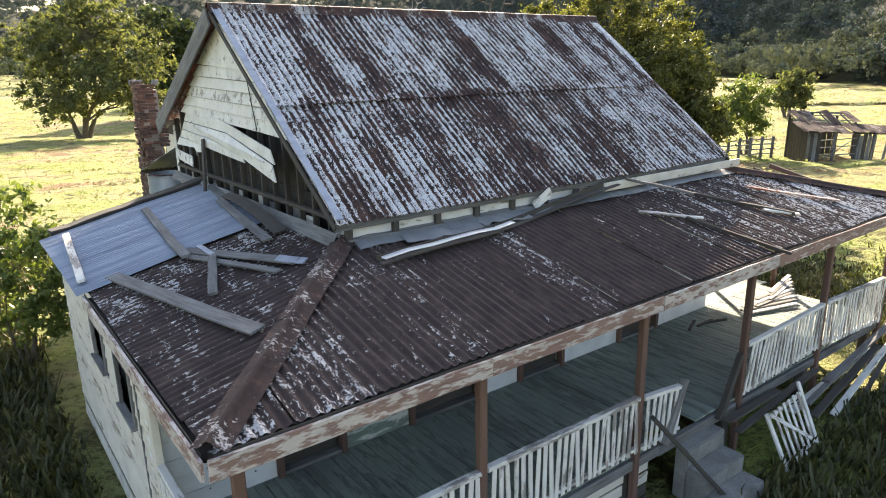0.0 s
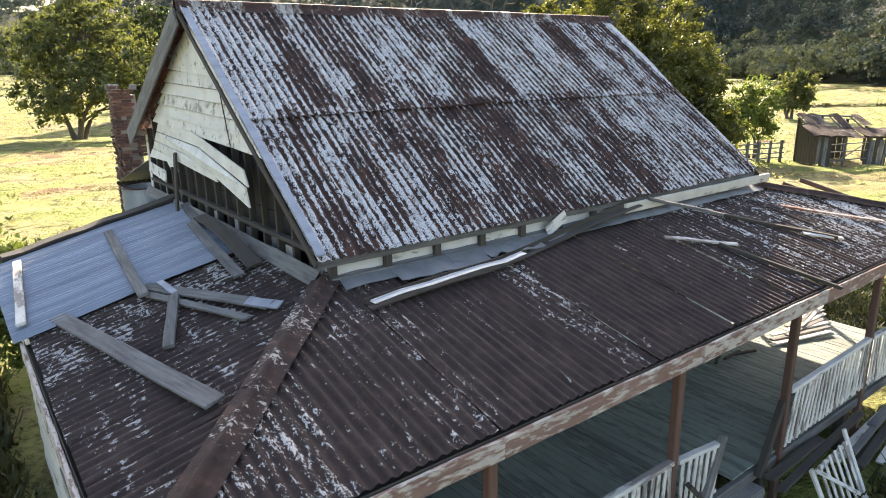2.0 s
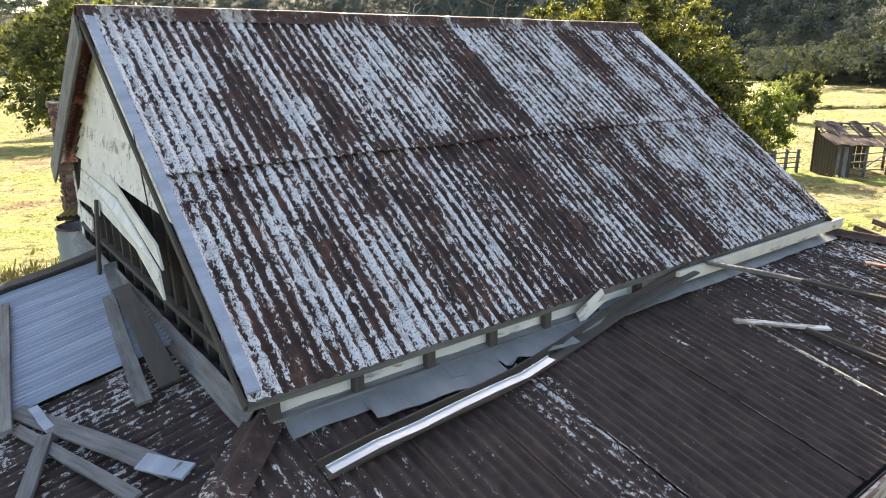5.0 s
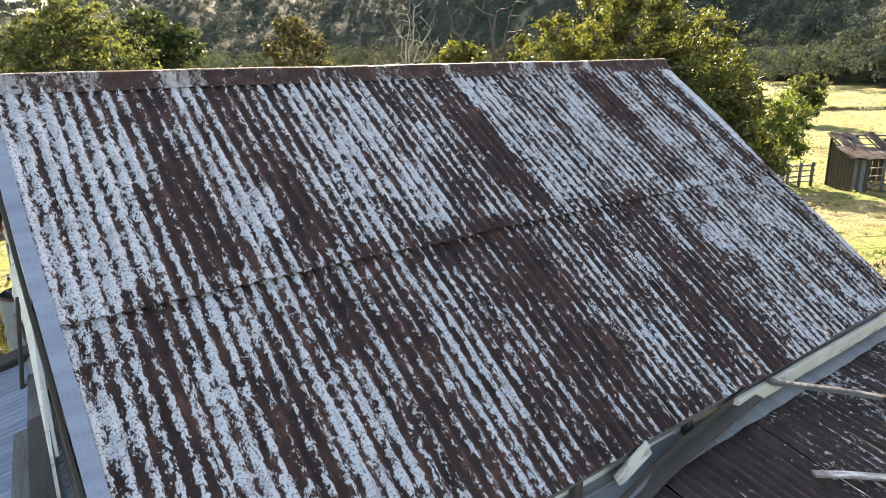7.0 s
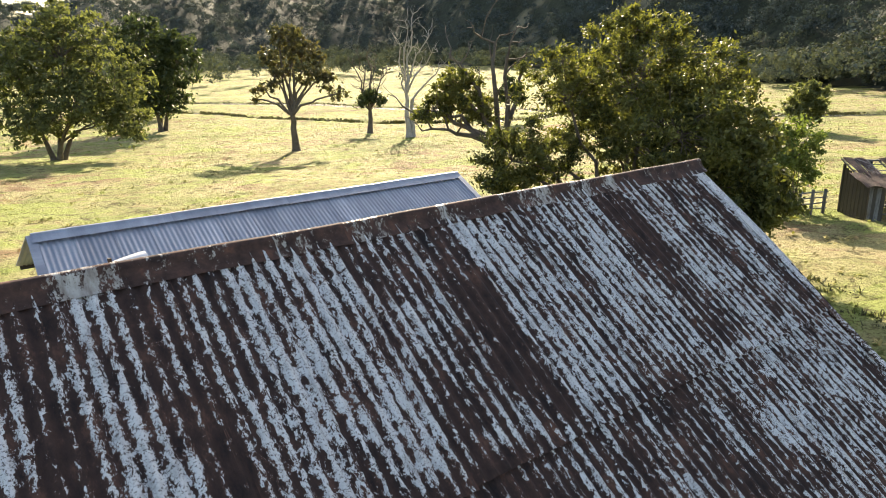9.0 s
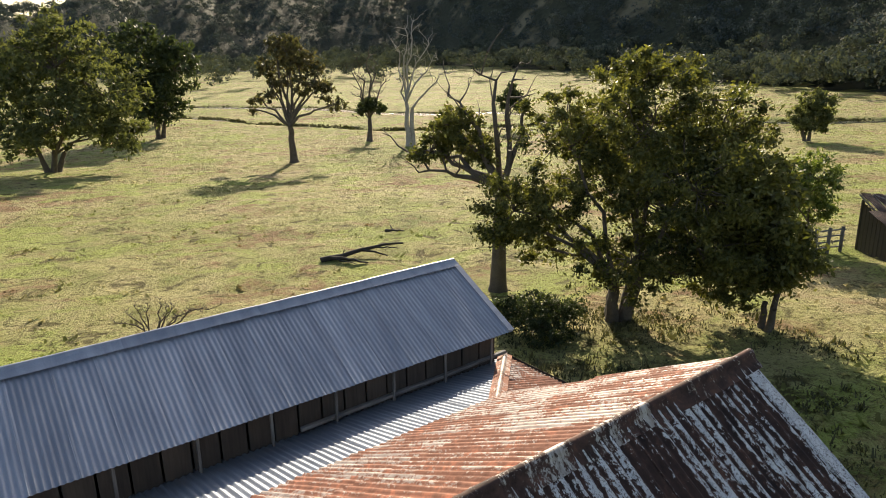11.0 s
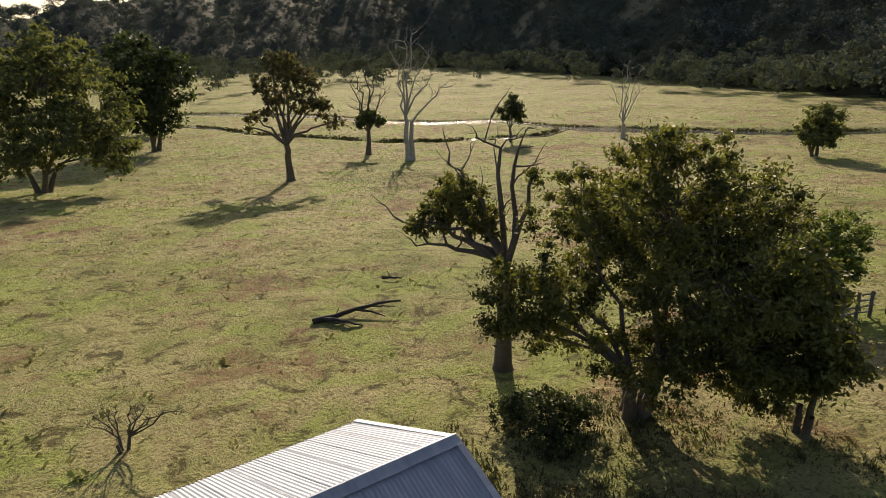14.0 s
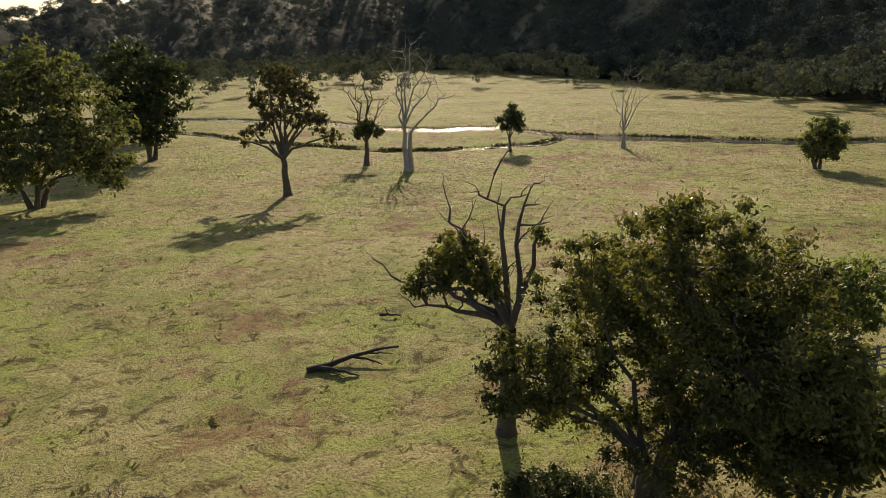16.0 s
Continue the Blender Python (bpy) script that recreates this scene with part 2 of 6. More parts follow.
M_CONCRETE = mat_plain("worn_concrete", (0.10, 0.10, 0.09), (0.27, 0.265, 0.25))
# near-black: shade of unlit interiors put into colour; also black wires and edge
M_DARK = mat_plain("unlit_interior_and_black_parts", (0.02, 0.018, 0.016), (0.045, 0.04, 0.036))
M_MORTAR = mat_plain("brick_mortar", (0.20, 0.17, 0.14), (0.34, 0.30, 0.26))
M_BARK = mat_plain("grey_brown_bark", (0.055, 0.045, 0.036), (0.15, 0.125, 0.10), 2.0, 0.95, 0.02, 14)
M_BARK_PALE = mat_plain("pale_dead_bark", (0.22, 0.20, 0.18), (0.44, 0.41, 0.37), 2.0, 0.9, 0.02, 14)
M_LOG = mat_plain("dark_log_bark", (0.020, 0.018, 0.016), (0.06, 0.052, 0.045), 2.0, 0.95, 0.02, 14)


def mat_brick():
    k = Mat("old_red_brick", 0.9)
    c = k.ramp(k.rand(), [(0.0, (0.045, 0.024, 0.019)), (0.5, (0.105, 0.046, 0.031)), (1.0, (0.17, 0.085, 0.058))])
    f = k.noise(30, 4, 0.7)
    return k.out(k.mix(k.ramp(k.noise(6, 5, 0.7), [(0.45, (0, 0, 0)), (0.75, (0.7, 0.7, 0.7))]), c, (0.10, 0.09, 0.08)), None, f, 0.004, 0.6)


M_BRICK = mat_brick()


def mat_leaf(name, a, b, c, trans=0.35, patch=0.5, rough=0.55, spec=0.35):
    k = Mat(name, rough, 0.0, spec)
    col = k.ramp(k.island(), [(0.0, a), (0.55, b), (1.0, c)])
    col = k.mix(k.ramp(k.noise(patch, 3, 0.6), [(0.38, (0, 0, 0)), (0.66, (0.7, 0.7, 0.7))]), col, c)
    tr = k.n("BsdfTranslucent")
    k.link(k.mix(1.0, col, (1.5, 1.5, 0.7), "MULTIPLY"), tr.inputs[0])
    mx = k.n("MixShader")
    mx.inputs[0].default_value = trans
    k.out(col)
    k.link(k.b.outputs[0], mx.inputs[1])
    k.link(tr.outputs[0], mx.inputs[2])
    k.link(mx.outputs[0], k.t.nodes["Material Output"].inputs[0])
    return k.m


M_LEAF_BIG = mat_leaf("dark_glossy_leaves", (0.024, 0.032, 0.013), (0.056, 0.070, 0.026), (0.165, 0.165, 0.052), 0.40)
M_LEAF_L = mat_leaf("mid_green_leaves", (0.048, 0.060, 0.030), (0.085, 0.102, 0.050), (0.150, 0.162, 0.080), 0.42, 0.3, 0.7, 0.2)
M_LEAF_GUM = mat_leaf("olive_gum_leaves", (0.035, 0.042, 0.022), (0.065, 0.070, 0.036), (0.12, 0.10, 0.055))
M_LEAF_DARK = mat_leaf("deep_green_leaves", (0.018, 0.030, 0.014), (0.035, 0.050, 0.024), (0.06, 0.08, 0.035))
# far foliage: distance haze is painted into these two leaf colours
M_LEAF_FAR = mat_leaf("haze_blue_forest_leaves", (0.034, 0.050, 0.060), (0.060, 0.080, 0.088), (0.118, 0.138, 0.130), 0.10, 0.02, 0.95, 0.05)
M_LEAF_VALLEY = mat_leaf("haze_grey_valley_leaves", (0.046, 0.062, 0.058), (0.080, 0.098, 0.086), (0.130, 0.142, 0.112), 0.14, 0.03, 0.95, 0.05)
M_LEAF_HEDGE = mat_leaf("bright_shrub_leaves", (0.045, 0.075, 0.022), (0.085, 0.125, 0.035), (0.16, 0.20, 0.06))


def pasture_colour(k):
    """Colour of the paddock: yellow-green sward, straw, red seed heads and fresh growth in drifts."""
    big = k.noise(0.030, 4, 0.6, world_space=True)
    mid = k.noise(0.22, 6, 0.70, (1.0, 0.75, 1.0), world_space=True, distort=0.9)
    v = k.math("ADD", k.math("MULTIPLY", big, 0.45), k.math("MULTIPLY", mid, 0.55))
    col = k.ramp(v, [(0.38, (0.155, 0.188, 0.050)), (0.46, (0.270, 0.275, 0.096)), (0.54, (0.360, 0.335, 0.150)), (0.64, (0.335, 0.265, 0.15))])
    dry = k.noise(0.055, 5, 0.7, world_space=True)
    red = k.noise(0.34, 5, 0.75, (1.0, 0.7, 1.0), world_space=True, distort=1.0)
    seed = k.math("ADD", k.math("MULTIPLY", dry, 0.5), k.math("MULTIPLY", red, 0.5))
    col = k.mix(k.ramp(seed, [(0.51, (0, 0, 0)), (0.58, (0.85, 0.85, 0.85))]), col, (0.225, 0.128, 0.070))
    lush = k.noise(0.10, 4, 0.65, (1.0, 1.5, 1.0), world_space=True, distort=0.6)
    col = k.mix(k.ramp(lush, [(0.50, (0, 0, 0)), (0.58, (0.85, 0.85, 0.85))]), col, (0.262, 0.322, 0.074))
    return col


def mat_ground():
    k = Mat("dry_green_pasture", 0.95, 0.0, 0.2)
    col = pasture_colour(k)
    tuft = k.noise(0.62, 6, 0.72, world_space=True, distort=0.8)
    fine = k.noise(6.0, 4, 0.75, world_space=True)
    # dark spots: tussock shadows painted into the colour along with the bumps
    col = k.mix(k.ramp(tuft, [(0.38, (0.95, 0.95, 0.95)), (0.46, (0, 0, 0))]), col, (0.078, 0.070, 0.022))
    col = k.mix(k.ramp(fine, [(0.38, (0.75, 0.75, 0.75)), (0.50, (0, 0, 0))]), col, (0.105, 0.085, 0.034))
    h = k.math("ADD", k.math("MULTIPLY", tuft, 0.75), k.math("MULTIPLY", fine, 0.25))
    return k.out(col, None, h, 0.9, 1.0)


M_GROUND = mat_ground()


def mat_forest():
    k = Mat("forest_floor_scrub", 0.95, 0.0, 0.2)
    patch = k.noise(0.011, 4, 0.6, world_space=True)
    n2 = k.noise(0.25, 4, 0.7, world_space=True)
    dark = k.ramp(n2, [(0.3, (0.020, 0.028, 0.020)), (0.7, (0.055, 0.066, 0.044))])
    return k.out(k.mix(k.ramp(patch, [(0.55, (0, 0, 0)), (0.62, (0.8, 0.8, 0.8))]), dark, (0.20, 0.18, 0.12)), None, n2, 1.5, 1.0)


M_FOREST = mat_forest()


def mat_grass():
    k = Mat("grass_blades", 0.8, 0.0, 0.2)
    tone = k.ramp(k.island(), [(0.0, (0.55, 0.55, 0.55)), (0.6, (1.05, 1.05, 1.0)), (1.0, (1.4, 1.3, 1.35))])
    col = k.mix(1.0, pasture_colour(k), tone, "MULTIPLY")
    tr = k.n("BsdfTranslucent")
    k.link(col, tr.inputs[0])
    mx = k.n("MixShader")
    mx.inputs[0].default_value = 0.55
    k.out(col)
    k.link(k.b.outputs[0], mx.inputs[1])
    k.link(tr.outputs[0], mx.inputs[2])
    k.link(mx.outputs[0], k.t.nodes["Material Output"].inputs[0])
    return k.m


M_GRASS = mat_grass()


def mat_water():
    k = Mat("creek_water", 0.08)
    return k.out((0.03, 0.035, 0.03), None, k.noise(0.9, 3, 0.5), 0.35, 1.0)


M_WATER = mat_water()
# weed colour kept dark to deepen shade at the house and creek banks
M_WEED = mat_leaf("rank_grass_shade_dark", (0.030, 0.036, 0.014), (0.052, 0.058, 0.022), (0.10, 0.095, 0.042), 0.25)


# ---- building helpers ----
def mesh_of(bm, name):
    me = bpy.data.meshes.new(name)
    bm.to_mesh(me)
    bm.free()
    return me


def smooth(me):
    me.polygons.foreach_set("use_smooth", [True] * len(me.polygons))
    return me


def thing(name, loc, label, category, group="", kind=""):
    ob = new(name)
    ob.empty_display_size = 0.2
    ob.matrix_basis = Matrix.Translation(loc)
    return tagged(ob, label, category, group, kind)


def part(name, data, material, parent=None, label="", m=None):
    """Link a bmesh or mesh as one object under a thing or part; m is its world pose."""
    me = mesh_of(data, name) if isinstance(data, bmesh.types.BMesh) else data
    if material is not None and not me.materials:
        me.materials.append(material)
    ob = new(name, me)
    if parent is not None:
        ob.parent = parent
        inv = Matrix()
        chain = parent
        while chain is not None:
            inv = inv @ (chain.matrix_basis.inverted())
            inv = inv if chain.parent is None else inv @ chain.matrix_parent_inverse.inverted()
            chain = chain.parent
        ob.matrix_parent_inverse = inv
    ob.matrix_basis = m if m is not None else Matrix()
    if label:
        tagged(ob, label)
    return ob


RNG = random.Random(7)


def beam_mesh(length, w, h, rag=0.0, bend=0.0, segs=3, cham=0.12):
    """A worn timber: local x along its length, w along y, h along z, chamfered edges, slightly bent."""
    c = min(w, h) * cham
    sec = [(-w / 2 + c, -h / 2), (w / 2 - c, -h / 2), (w / 2, -h / 2 + c), (w / 2, h / 2 - c), (w / 2 - c, h / 2), (-w / 2 + c, h / 2), (-w / 2, h / 2 - c), (-w / 2, -h / 2 + c)]
    vs, fs = [], []
    for i in range(segs + 1):
        u = i / segs
        dz = bend * (4 * u * (1 - u))
        jy, jz = RNG.uniform(-rag, rag), RNG.uniform(-rag, rag)
        for y, z in sec:
            ex = RNG.uniform(-rag, rag) * 2 if i in (0, segs) else 0
            vs.append((u * length + ex, y + jy, z + jz + dz))
    for i in range(segs):
        for k in range(8):
            a, b = i * 8 + k, i * 8 + (k + 1) % 8
            fs.append((a, b, b + 8, a + 8))
    fs.append(tuple(range(7, -1, -1)))
    fs.append(tuple(segs * 8 + k for k in range(8)))
    me = bpy.data.meshes.new("timber")
    me.from_pydata(vs, [], fs)
    return me


def along(a, b, up=(0, 0, 1)):
    """The pose whose x runs from a to b, and whose z is as near up as can be."""
    a, b = Vector(a), Vector(b)
    x = (b - a).normalized()
    z = Vector(up)
    y = z.cross(x)
    if y.length < 1e-4:
        y = Vector((0, 1, 0))
    y.normalize()
    z = x.cross(y)
    m = Matrix((x, y, z)).transposed().to_4x4()
    m.translation = a
    return m


def beam(name, a, b, w, h, material, parent=None, label="", up=(0, 0, 1), rag=0.003, bend=0.0, segs=3):
    d = (Vector(b) - Vector(a)).length
    return part(name, beam_mesh(d, w, h, rag, bend, segs), material, parent, label, along(a, b, up))


PITCH = 0.12


def sheet_mesh(width, length, amp=0.016, rows=5, dent=0.004, curl=0.0, cut=None, pitch=PITCH):
    """Corrugated iron: local x across, y down the slope, z out. cut(u, v) trims the sheet."""
    n = max(2, round(width / pitch)) * 6
    vs, fs = [], []
    ph = RNG.uniform(0, 100)
    for j in range(rows + 1):
        v = j / rows
        for i in range(n + 1):
            x = width * i / n
            y = length * v
            z = amp * math.cos(2 * math.pi * x / pitch)
            z += dent * noise.noise((x * 1.7 + ph, y * 1.3, 0.0)) * 2
            if v == 1:
                z += curl * noise.noise((x * 2 + ph, 5.0, 0.0))
            vs.append((x, y, z))
    for j in range(rows):
        for i in range(n):
            a = j * (n + 1) + i
            fs.append((a, a + n + 1, a + n + 2, a + 1))
    me = bpy.data.meshes.new("corrugated_sheet")
    me.from_pydata(vs, [], fs)
    if cut:
        bm = bmesh.new()
        bm.from_mesh(me)
        for co, no in cut:
            bmesh.ops.bisect_plane(bm, geom=bm.verts[:] + bm.edges[:] + bm.faces[:], plane_co=co, plane_no=no, clear_outer=True)
        bm.to_mesh(me)
        bm.free()
    return smooth(me)


def slope_pose(o, across, down):
    x, y = Vector(across).normalized(), Vector(down).normalized()
    z = x.cross(y)
    z = z if z.z > 0 else -z
    m = Matrix((x, y, z)).transposed().to_4x4()
    m.translation = o
    return m


def box_bm(bm, lo, hi):
    """Add an axis-aligned box to bm."""
    r = bmesh.ops.create_cube(bm, size=1)
    s = [hi[i] - lo[i] for i in range(3)]
    for v in r["verts"]:
        v.co = Vector([lo[i] + s[i] * (v.co[i] + 0.5) for i in range(3)])
    return r["verts"]


def box(name, lo, hi, material, parent=None, label="", bevel=0.0):
    bm = bmesh.new()
    box_bm(bm, lo, hi)
    if bevel:
        bmesh.ops.bevel(bm, geom=bm.edges[:], offset=bevel, segments=1, affect="EDGES")
    return part(name, bm, material, parent, label)


# ---- ground ----
FWD, SIDE = Vector((0.6, 0.8, 0)), Vector((0.8, -0.6, 0))
G_S = [-3000, -60, 0, 18, 30, 53, 64, 100, 138, 165, 250, 430, 650, 900, 3500]
G_H = [2, 0.8, 0.7, 0.6, 0.3, -1, -1.9, -4.3, -6, -6.6, -6.3, -5.5, 2, 9, 12]
AZ = [-180, -70, -35, -29, -26, -18, -8, -2, 3, 10, 19, 33, 60, 180]
HILL_START = [900, 900, 760, 770, 780, 830, 900, 900, 800, 660, 540, 370, 330, 900]
HILL_TOP = [120, 70, 60, 82, 104, 150, 260, 330, 420, 420, 420, 400, 300, 120]
HILL_RISE = [0.2, 0.4, 0.42, 0.46, 0.46, 0.40, 0.36, 0.42, 0.58, 0.62, 0.62, 0.62, 0.55, 0.2]


def creek_line(w):
    """How far ahead the creek runs at a sideways place w."""
    return np.interp(w, [-400, -140, -60, -34, -15, 2, 23, 40, 69, 96, 130, 260, 700], [380, 330, 300, 274, 258, 248, 250, 224, 207, 198, 192, 190, 215]) + 2 * np.sin(np.asarray(w) / 9.0)


def branch_line(w):
    """The older side channel, which leaves the creek at w = 40."""
    return np.interp(w, [-300, -140, -90, -71, -55, -35, -13, 2, 17, 30, 40], [330, 285, 259, 240, 225, 208, 197, 194, 200, 206, 220]) + 1.5 * np.sin(np.asarray(w) / 7.0)


def ground_z(x, y):
    x, y = np.asarray(x, float), np.asarray(y, float)
    s, w = 0.6 * x + 0.8 * y, 0.8 * x - 0.6 * y
    z = np.interp(s, G_S, G_H)
    r, az = np.hypot(s, w), np.degrees(np.arctan2(w, s))
    start, top, rise = np.interp(az, AZ, HILL_START), np.interp(az, AZ, HILL_TOP), np.interp(az, AZ, HILL_RISE)
    up = np.maximum(r - start, 0) * rise
    z = z + top * np.tanh(up / top) * (1 + 0.10 * np.sin(az * 0.9 + r / 170) + 0.06 * np.sin(az * 2.3 - r / 90))
    z = z + np.where(r > 30, 0.25 * np.sin(s / 9.0 + w / 17.0) * np.clip((r - 30) / 60, 0, 1), 0)
    z = z + 0.75 * np.exp(-((x - 46) ** 2 + (y - 21) ** 2) / 18.0 ** 2)
    d = np.abs(s - creek_line(w))
    z = z - 1.5 * np.exp(-(d / 10.2) ** 8)
    d = np.abs(s - branch_line(w)) + np.maximum(w - 40, 0) * 2
    z = z - 1.1 * np.exp(-(d / 3.6) ** 4)
    return z


def axis_steps(dense, step, far, grow):
    a = [0.0]
    while a[-1] < far:
        a.append(a[-1] + (step if a[-1] < dense else max(step, (a[-1] - dense) * grow + step)))
    return a


def build_ground():
    ps = axis_steps(290, 1.25, 3200, 0.05)
    ns = axis_steps(30, 3.0, 3000, 0.2)
    ss = sorted([-v for v in ns[1:]] + ps)
    ws_p = axis_steps(110, 1.5, 3000, 0.06)
    ws = sorted([-v for v in ws_p[1:]] + ws_p)
    S, W = np.meshgrid(ss, ws, indexing="ij")
    X, Y = 0.6 * S + 0.8 * W, 0.8 * S - 0.6 * W
    Z = ground_z(X, Y)
    jit = np.random.RandomState(3).uniform(-1, 1, Z.shape)
    soft = (jit + np.roll(jit, 1, 0) + np.roll(jit, 1, 1) + np.roll(jit, -1, 0)) / 4
    away = np.clip((np.hypot(S - 14, W) - 14) / 20, 0.2, 1)
    Z = Z + (0.24 * soft + 0.06 * jit) * away * (np.hypot(S, W) < 260)
    ni, nj = Z.shape
    idx = np.arange(ni * nj).reshape(ni, nj)
    q = np.stack([idx[:-1, :-1], idx[:-1, 1:], idx[1:, 1:], idx[1:, :-1]], -1).reshape(-1, 4)[:, ::-1]
    me = bpy.data.meshes.new("ground")
    me.from_pydata(np.stack([X, Y, Z], -1).reshape(-1, 3).tolist(), [], q.tolist())
    smooth(me)
    me.materials.append(M_GROUND)
    me.materials.append(M_FOREST)
    cx = np.asarray(q)[:, 0]
    sf, wf = S.reshape(-1)[cx], W.reshape(-1)[cx]
    rr, az = np.hypot(sf, wf), np.degrees(np.arctan2(wf, sf))
    st = np.interp(az, AZ, HILL_START) + 12 * np.sin(az * 1.7)
    me.polygons.foreach_set("material_index", (rr > st - 18).astype(np.int32))
    return tagged(new("ground", me), "rolling dry green pasture rising into wooded hills", "ground", kind="structure")


build_ground()


def build_creek():
    water_strip("creek", np.arange(-300, 420, 3.0), creek_line, None, "shallow winding creek of bright still water")
    water_strip("side_channel", np.arange(-200, 38, 2.0), branch_line, 2.3, "narrow half-dry side channel of the creek")


def water_strip(name, ws, line, half, label):
    c = line(ws)
    half = np.full(len(ws), half) + 0.5 * np.sin(ws / 5.1) if half else 3.0 + 6.6 * np.exp(-((ws - 16) / 58) ** 2) + 3 * np.exp(-((ws + 62) / 20) ** 2) + 0.8 * np.sin(ws / 7.3 + 1)
    vs, fs = [], []
    for w, s, h in zip(ws, c, half):
        for e in (-h, h):
            ss = s + e
            vs.append((0.6 * ss + 0.8 * w, 0.8 * ss - 0.6 * w, float(np.interp(s, G_S, G_H)) - 0.62))
    for i in range(len(ws) - 1):
        fs.append((2 * i, 2 * i + 2, 2 * i + 3, 2 * i + 1))
    me = bpy.data.meshes.new(name)
    me.from_pydata(vs, [], fs)
    me.materials.append(M_WATER)
    tagged(new(name, me), label, "water", kind="structure")


build_creek()

# ---- the old house ----
X0, X1 = 4.32, 13.72          # main roof ends
YE, YR, YB = 7.42, 11.37, 15.3   # front eave, ridge, rear eave
ZE, ZR = 5.11, 8.01
ZB = 6.0                        # rear eave, on a flatter slope
WX0, WX1, WY0, WY1 = 4.5, 13.46, 7.5, 15.05  # walls
VX0, VX1, VY0, VY1 = 1.66, 16.45, 4.72, 17.75   # verandah eaves
VZ0, VZ1 = 4.15, 4.78          # verandah roof, low and high
FLOOR = 1.75
VERGE = 0.055                    # lean of the far verge, metres per metre in plan
SPAN = 2.78                     # verandah roof in plan

house = thing("farmhouse", (9, 11, 0.6), "derelict timber farmhouse with steep rusted iron roof and wrap-round verandah", "house")


def roof_side(y_low, y_top, z_low, z_top, x0, x1, material, rows, count, name="roof_sheet", lift=0.0, cut=None, seed=1):
    """Rows of sheets on a slope that falls towards y_low."""
    rnd = random.Random(seed)
    down = Vector((0, y_low - y_top, z_low - z_top))
    total = down.length
    d = down.normalized()
    sgn = 1 if y_low < y_top else -1
    w = (x1 - x0) / count
    for r in range(rows):
        for i in range(count):
            a = total * r / rows
            ln = total / rows + (0.10 if r < rows - 1 else 0.04)
            ox = x0 + w * i if sgn > 0 else x0 + w * (i + 1)
            o = Vector((ox, y_top, z_top)) + d * (a + rnd.uniform(-0.015, 0.015))
            m = slope_pose(o, (sgn, 0, 0), d)
            m = m @ pose(0, 0, 0.034 * (rows - 1 - r) + 0.012 + rnd.uniform(0, 0.006) + lift, rnd.uniform(-0.1, 0.1), 0, rnd.uniform(-0.15, 0.15))
            trim = None
            if sgn > 0 and i == count - 1:  # the verge leans in a little towards the eave
                inv = m.inverted()
                trim = [(inv @ Vector((x1 + 0.06, y_top, z_top)), (inv.to_3x3() @ Vector((1.0, -VERGE, 0.0))).normalized())]
            part(name, sheet_mesh(w + 0.06, ln, curl=0.02 if r == rows - 1 else 0.0, cut=trim), material, house, "", m)


roof_side(YE, YR, ZE, ZR, X0, X1, M_ROOF, 2, 13, seed=2)
roof_side(YB, YR, ZB, ZR, X0, X1, M_RUSTROOF, 2, 13, seed=3)


def ridge_cap(a, b, half, drop, material, name, label, parent):
    """A folded capping with a rolled top from a to b."""
    a, b = Vector(a), Vector(b)
    ln = (b - a).length
    sec = [(-half, -drop), (-half * 0.45, -drop * 0.42), (-0.05, 0.0), (-0.035, 0.03), (0, 0.045), (0.035, 0.03), (0.05, 0.0), (half * 0.45, -drop * 0.42), (half, -drop)]
    n = max(4, int(ln / 0.35))
    vs, fs = [], []
    for i in range(n + 1):
        u = i / n
        jz = 0.012 * noise.noise((u * ln * 1.1, 3.1, half))
        for k, (y, z) in enumerate(sec):
            e = 0.018 * noise.noise((u * ln * 2.2, k * 3.0, 1.0)) if k in (0, 8) else 0
            vs.append((u * ln, y + e, z + jz + e))
    m_ = len(sec)
    for i in range(n):
        for k in range(m_ - 1):
            p = i * m_ + k
            fs.append((p, p + m_, p + m_ + 1, p + 1))
    me = bpy.data.meshes.new(name)
    me.from_pydata(vs, [], fs)
    smooth(me)
    return part(name, me, material, parent, label, along(a, b))


for i in range(5):
    xa = X0 - 0.05 + i * (X1 - X0 + 0.1) / 5
    ridge_cap((xa, YR, ZR + 0.075 + 0.008 * (i % 2)), (xa + (X1 - X0 + 0.1) / 5 + 0.05, YR, ZR + 0.075 + 0.008 * ((i + 1) % 2)), 0.165, 0.125, M_CAP, "ridge_capping", "rusted ridge capping", house)

# barge boards and roof edge strips
lean = VERGE * (YR - YE)
# the batten's dark colour is the shade under the verge
beam("barge_board", (X0 - 0.02, YE - 0.02, ZE - 0.06), (X0 - 0.02, YR, ZR - 0.05), 0.03, 0.07, M_WOOD_DARK, house, "narrow barge batten coloured dark for the shaded verge underside", segs=5)
beam("barge_board", (X1 + 0.03 - lean, YE - 0.05, ZE - 0.10), (X1 + 0.03, YR, ZR - 0.06), 0.03, 0.14, M_WOOD_DARK, house, "weathered barge board", segs=5)
beam("barge_board", (X0 - 0.05, YB + 0.05, ZB - 0.16), (X0 - 0.05, YR, ZR - 0.10), 0.035, 0.32, M_WOOD, house, "broad weathered barge board", segs=6, rag=0.006)
beam("barge_board", (X1 + 0.03, YB + 0.05, ZB - 0.13), (X1 + 0.03, YR, ZR - 0.08), 0.03, 0.20, M_WOOD, house, "weathered barge board", segs=5)
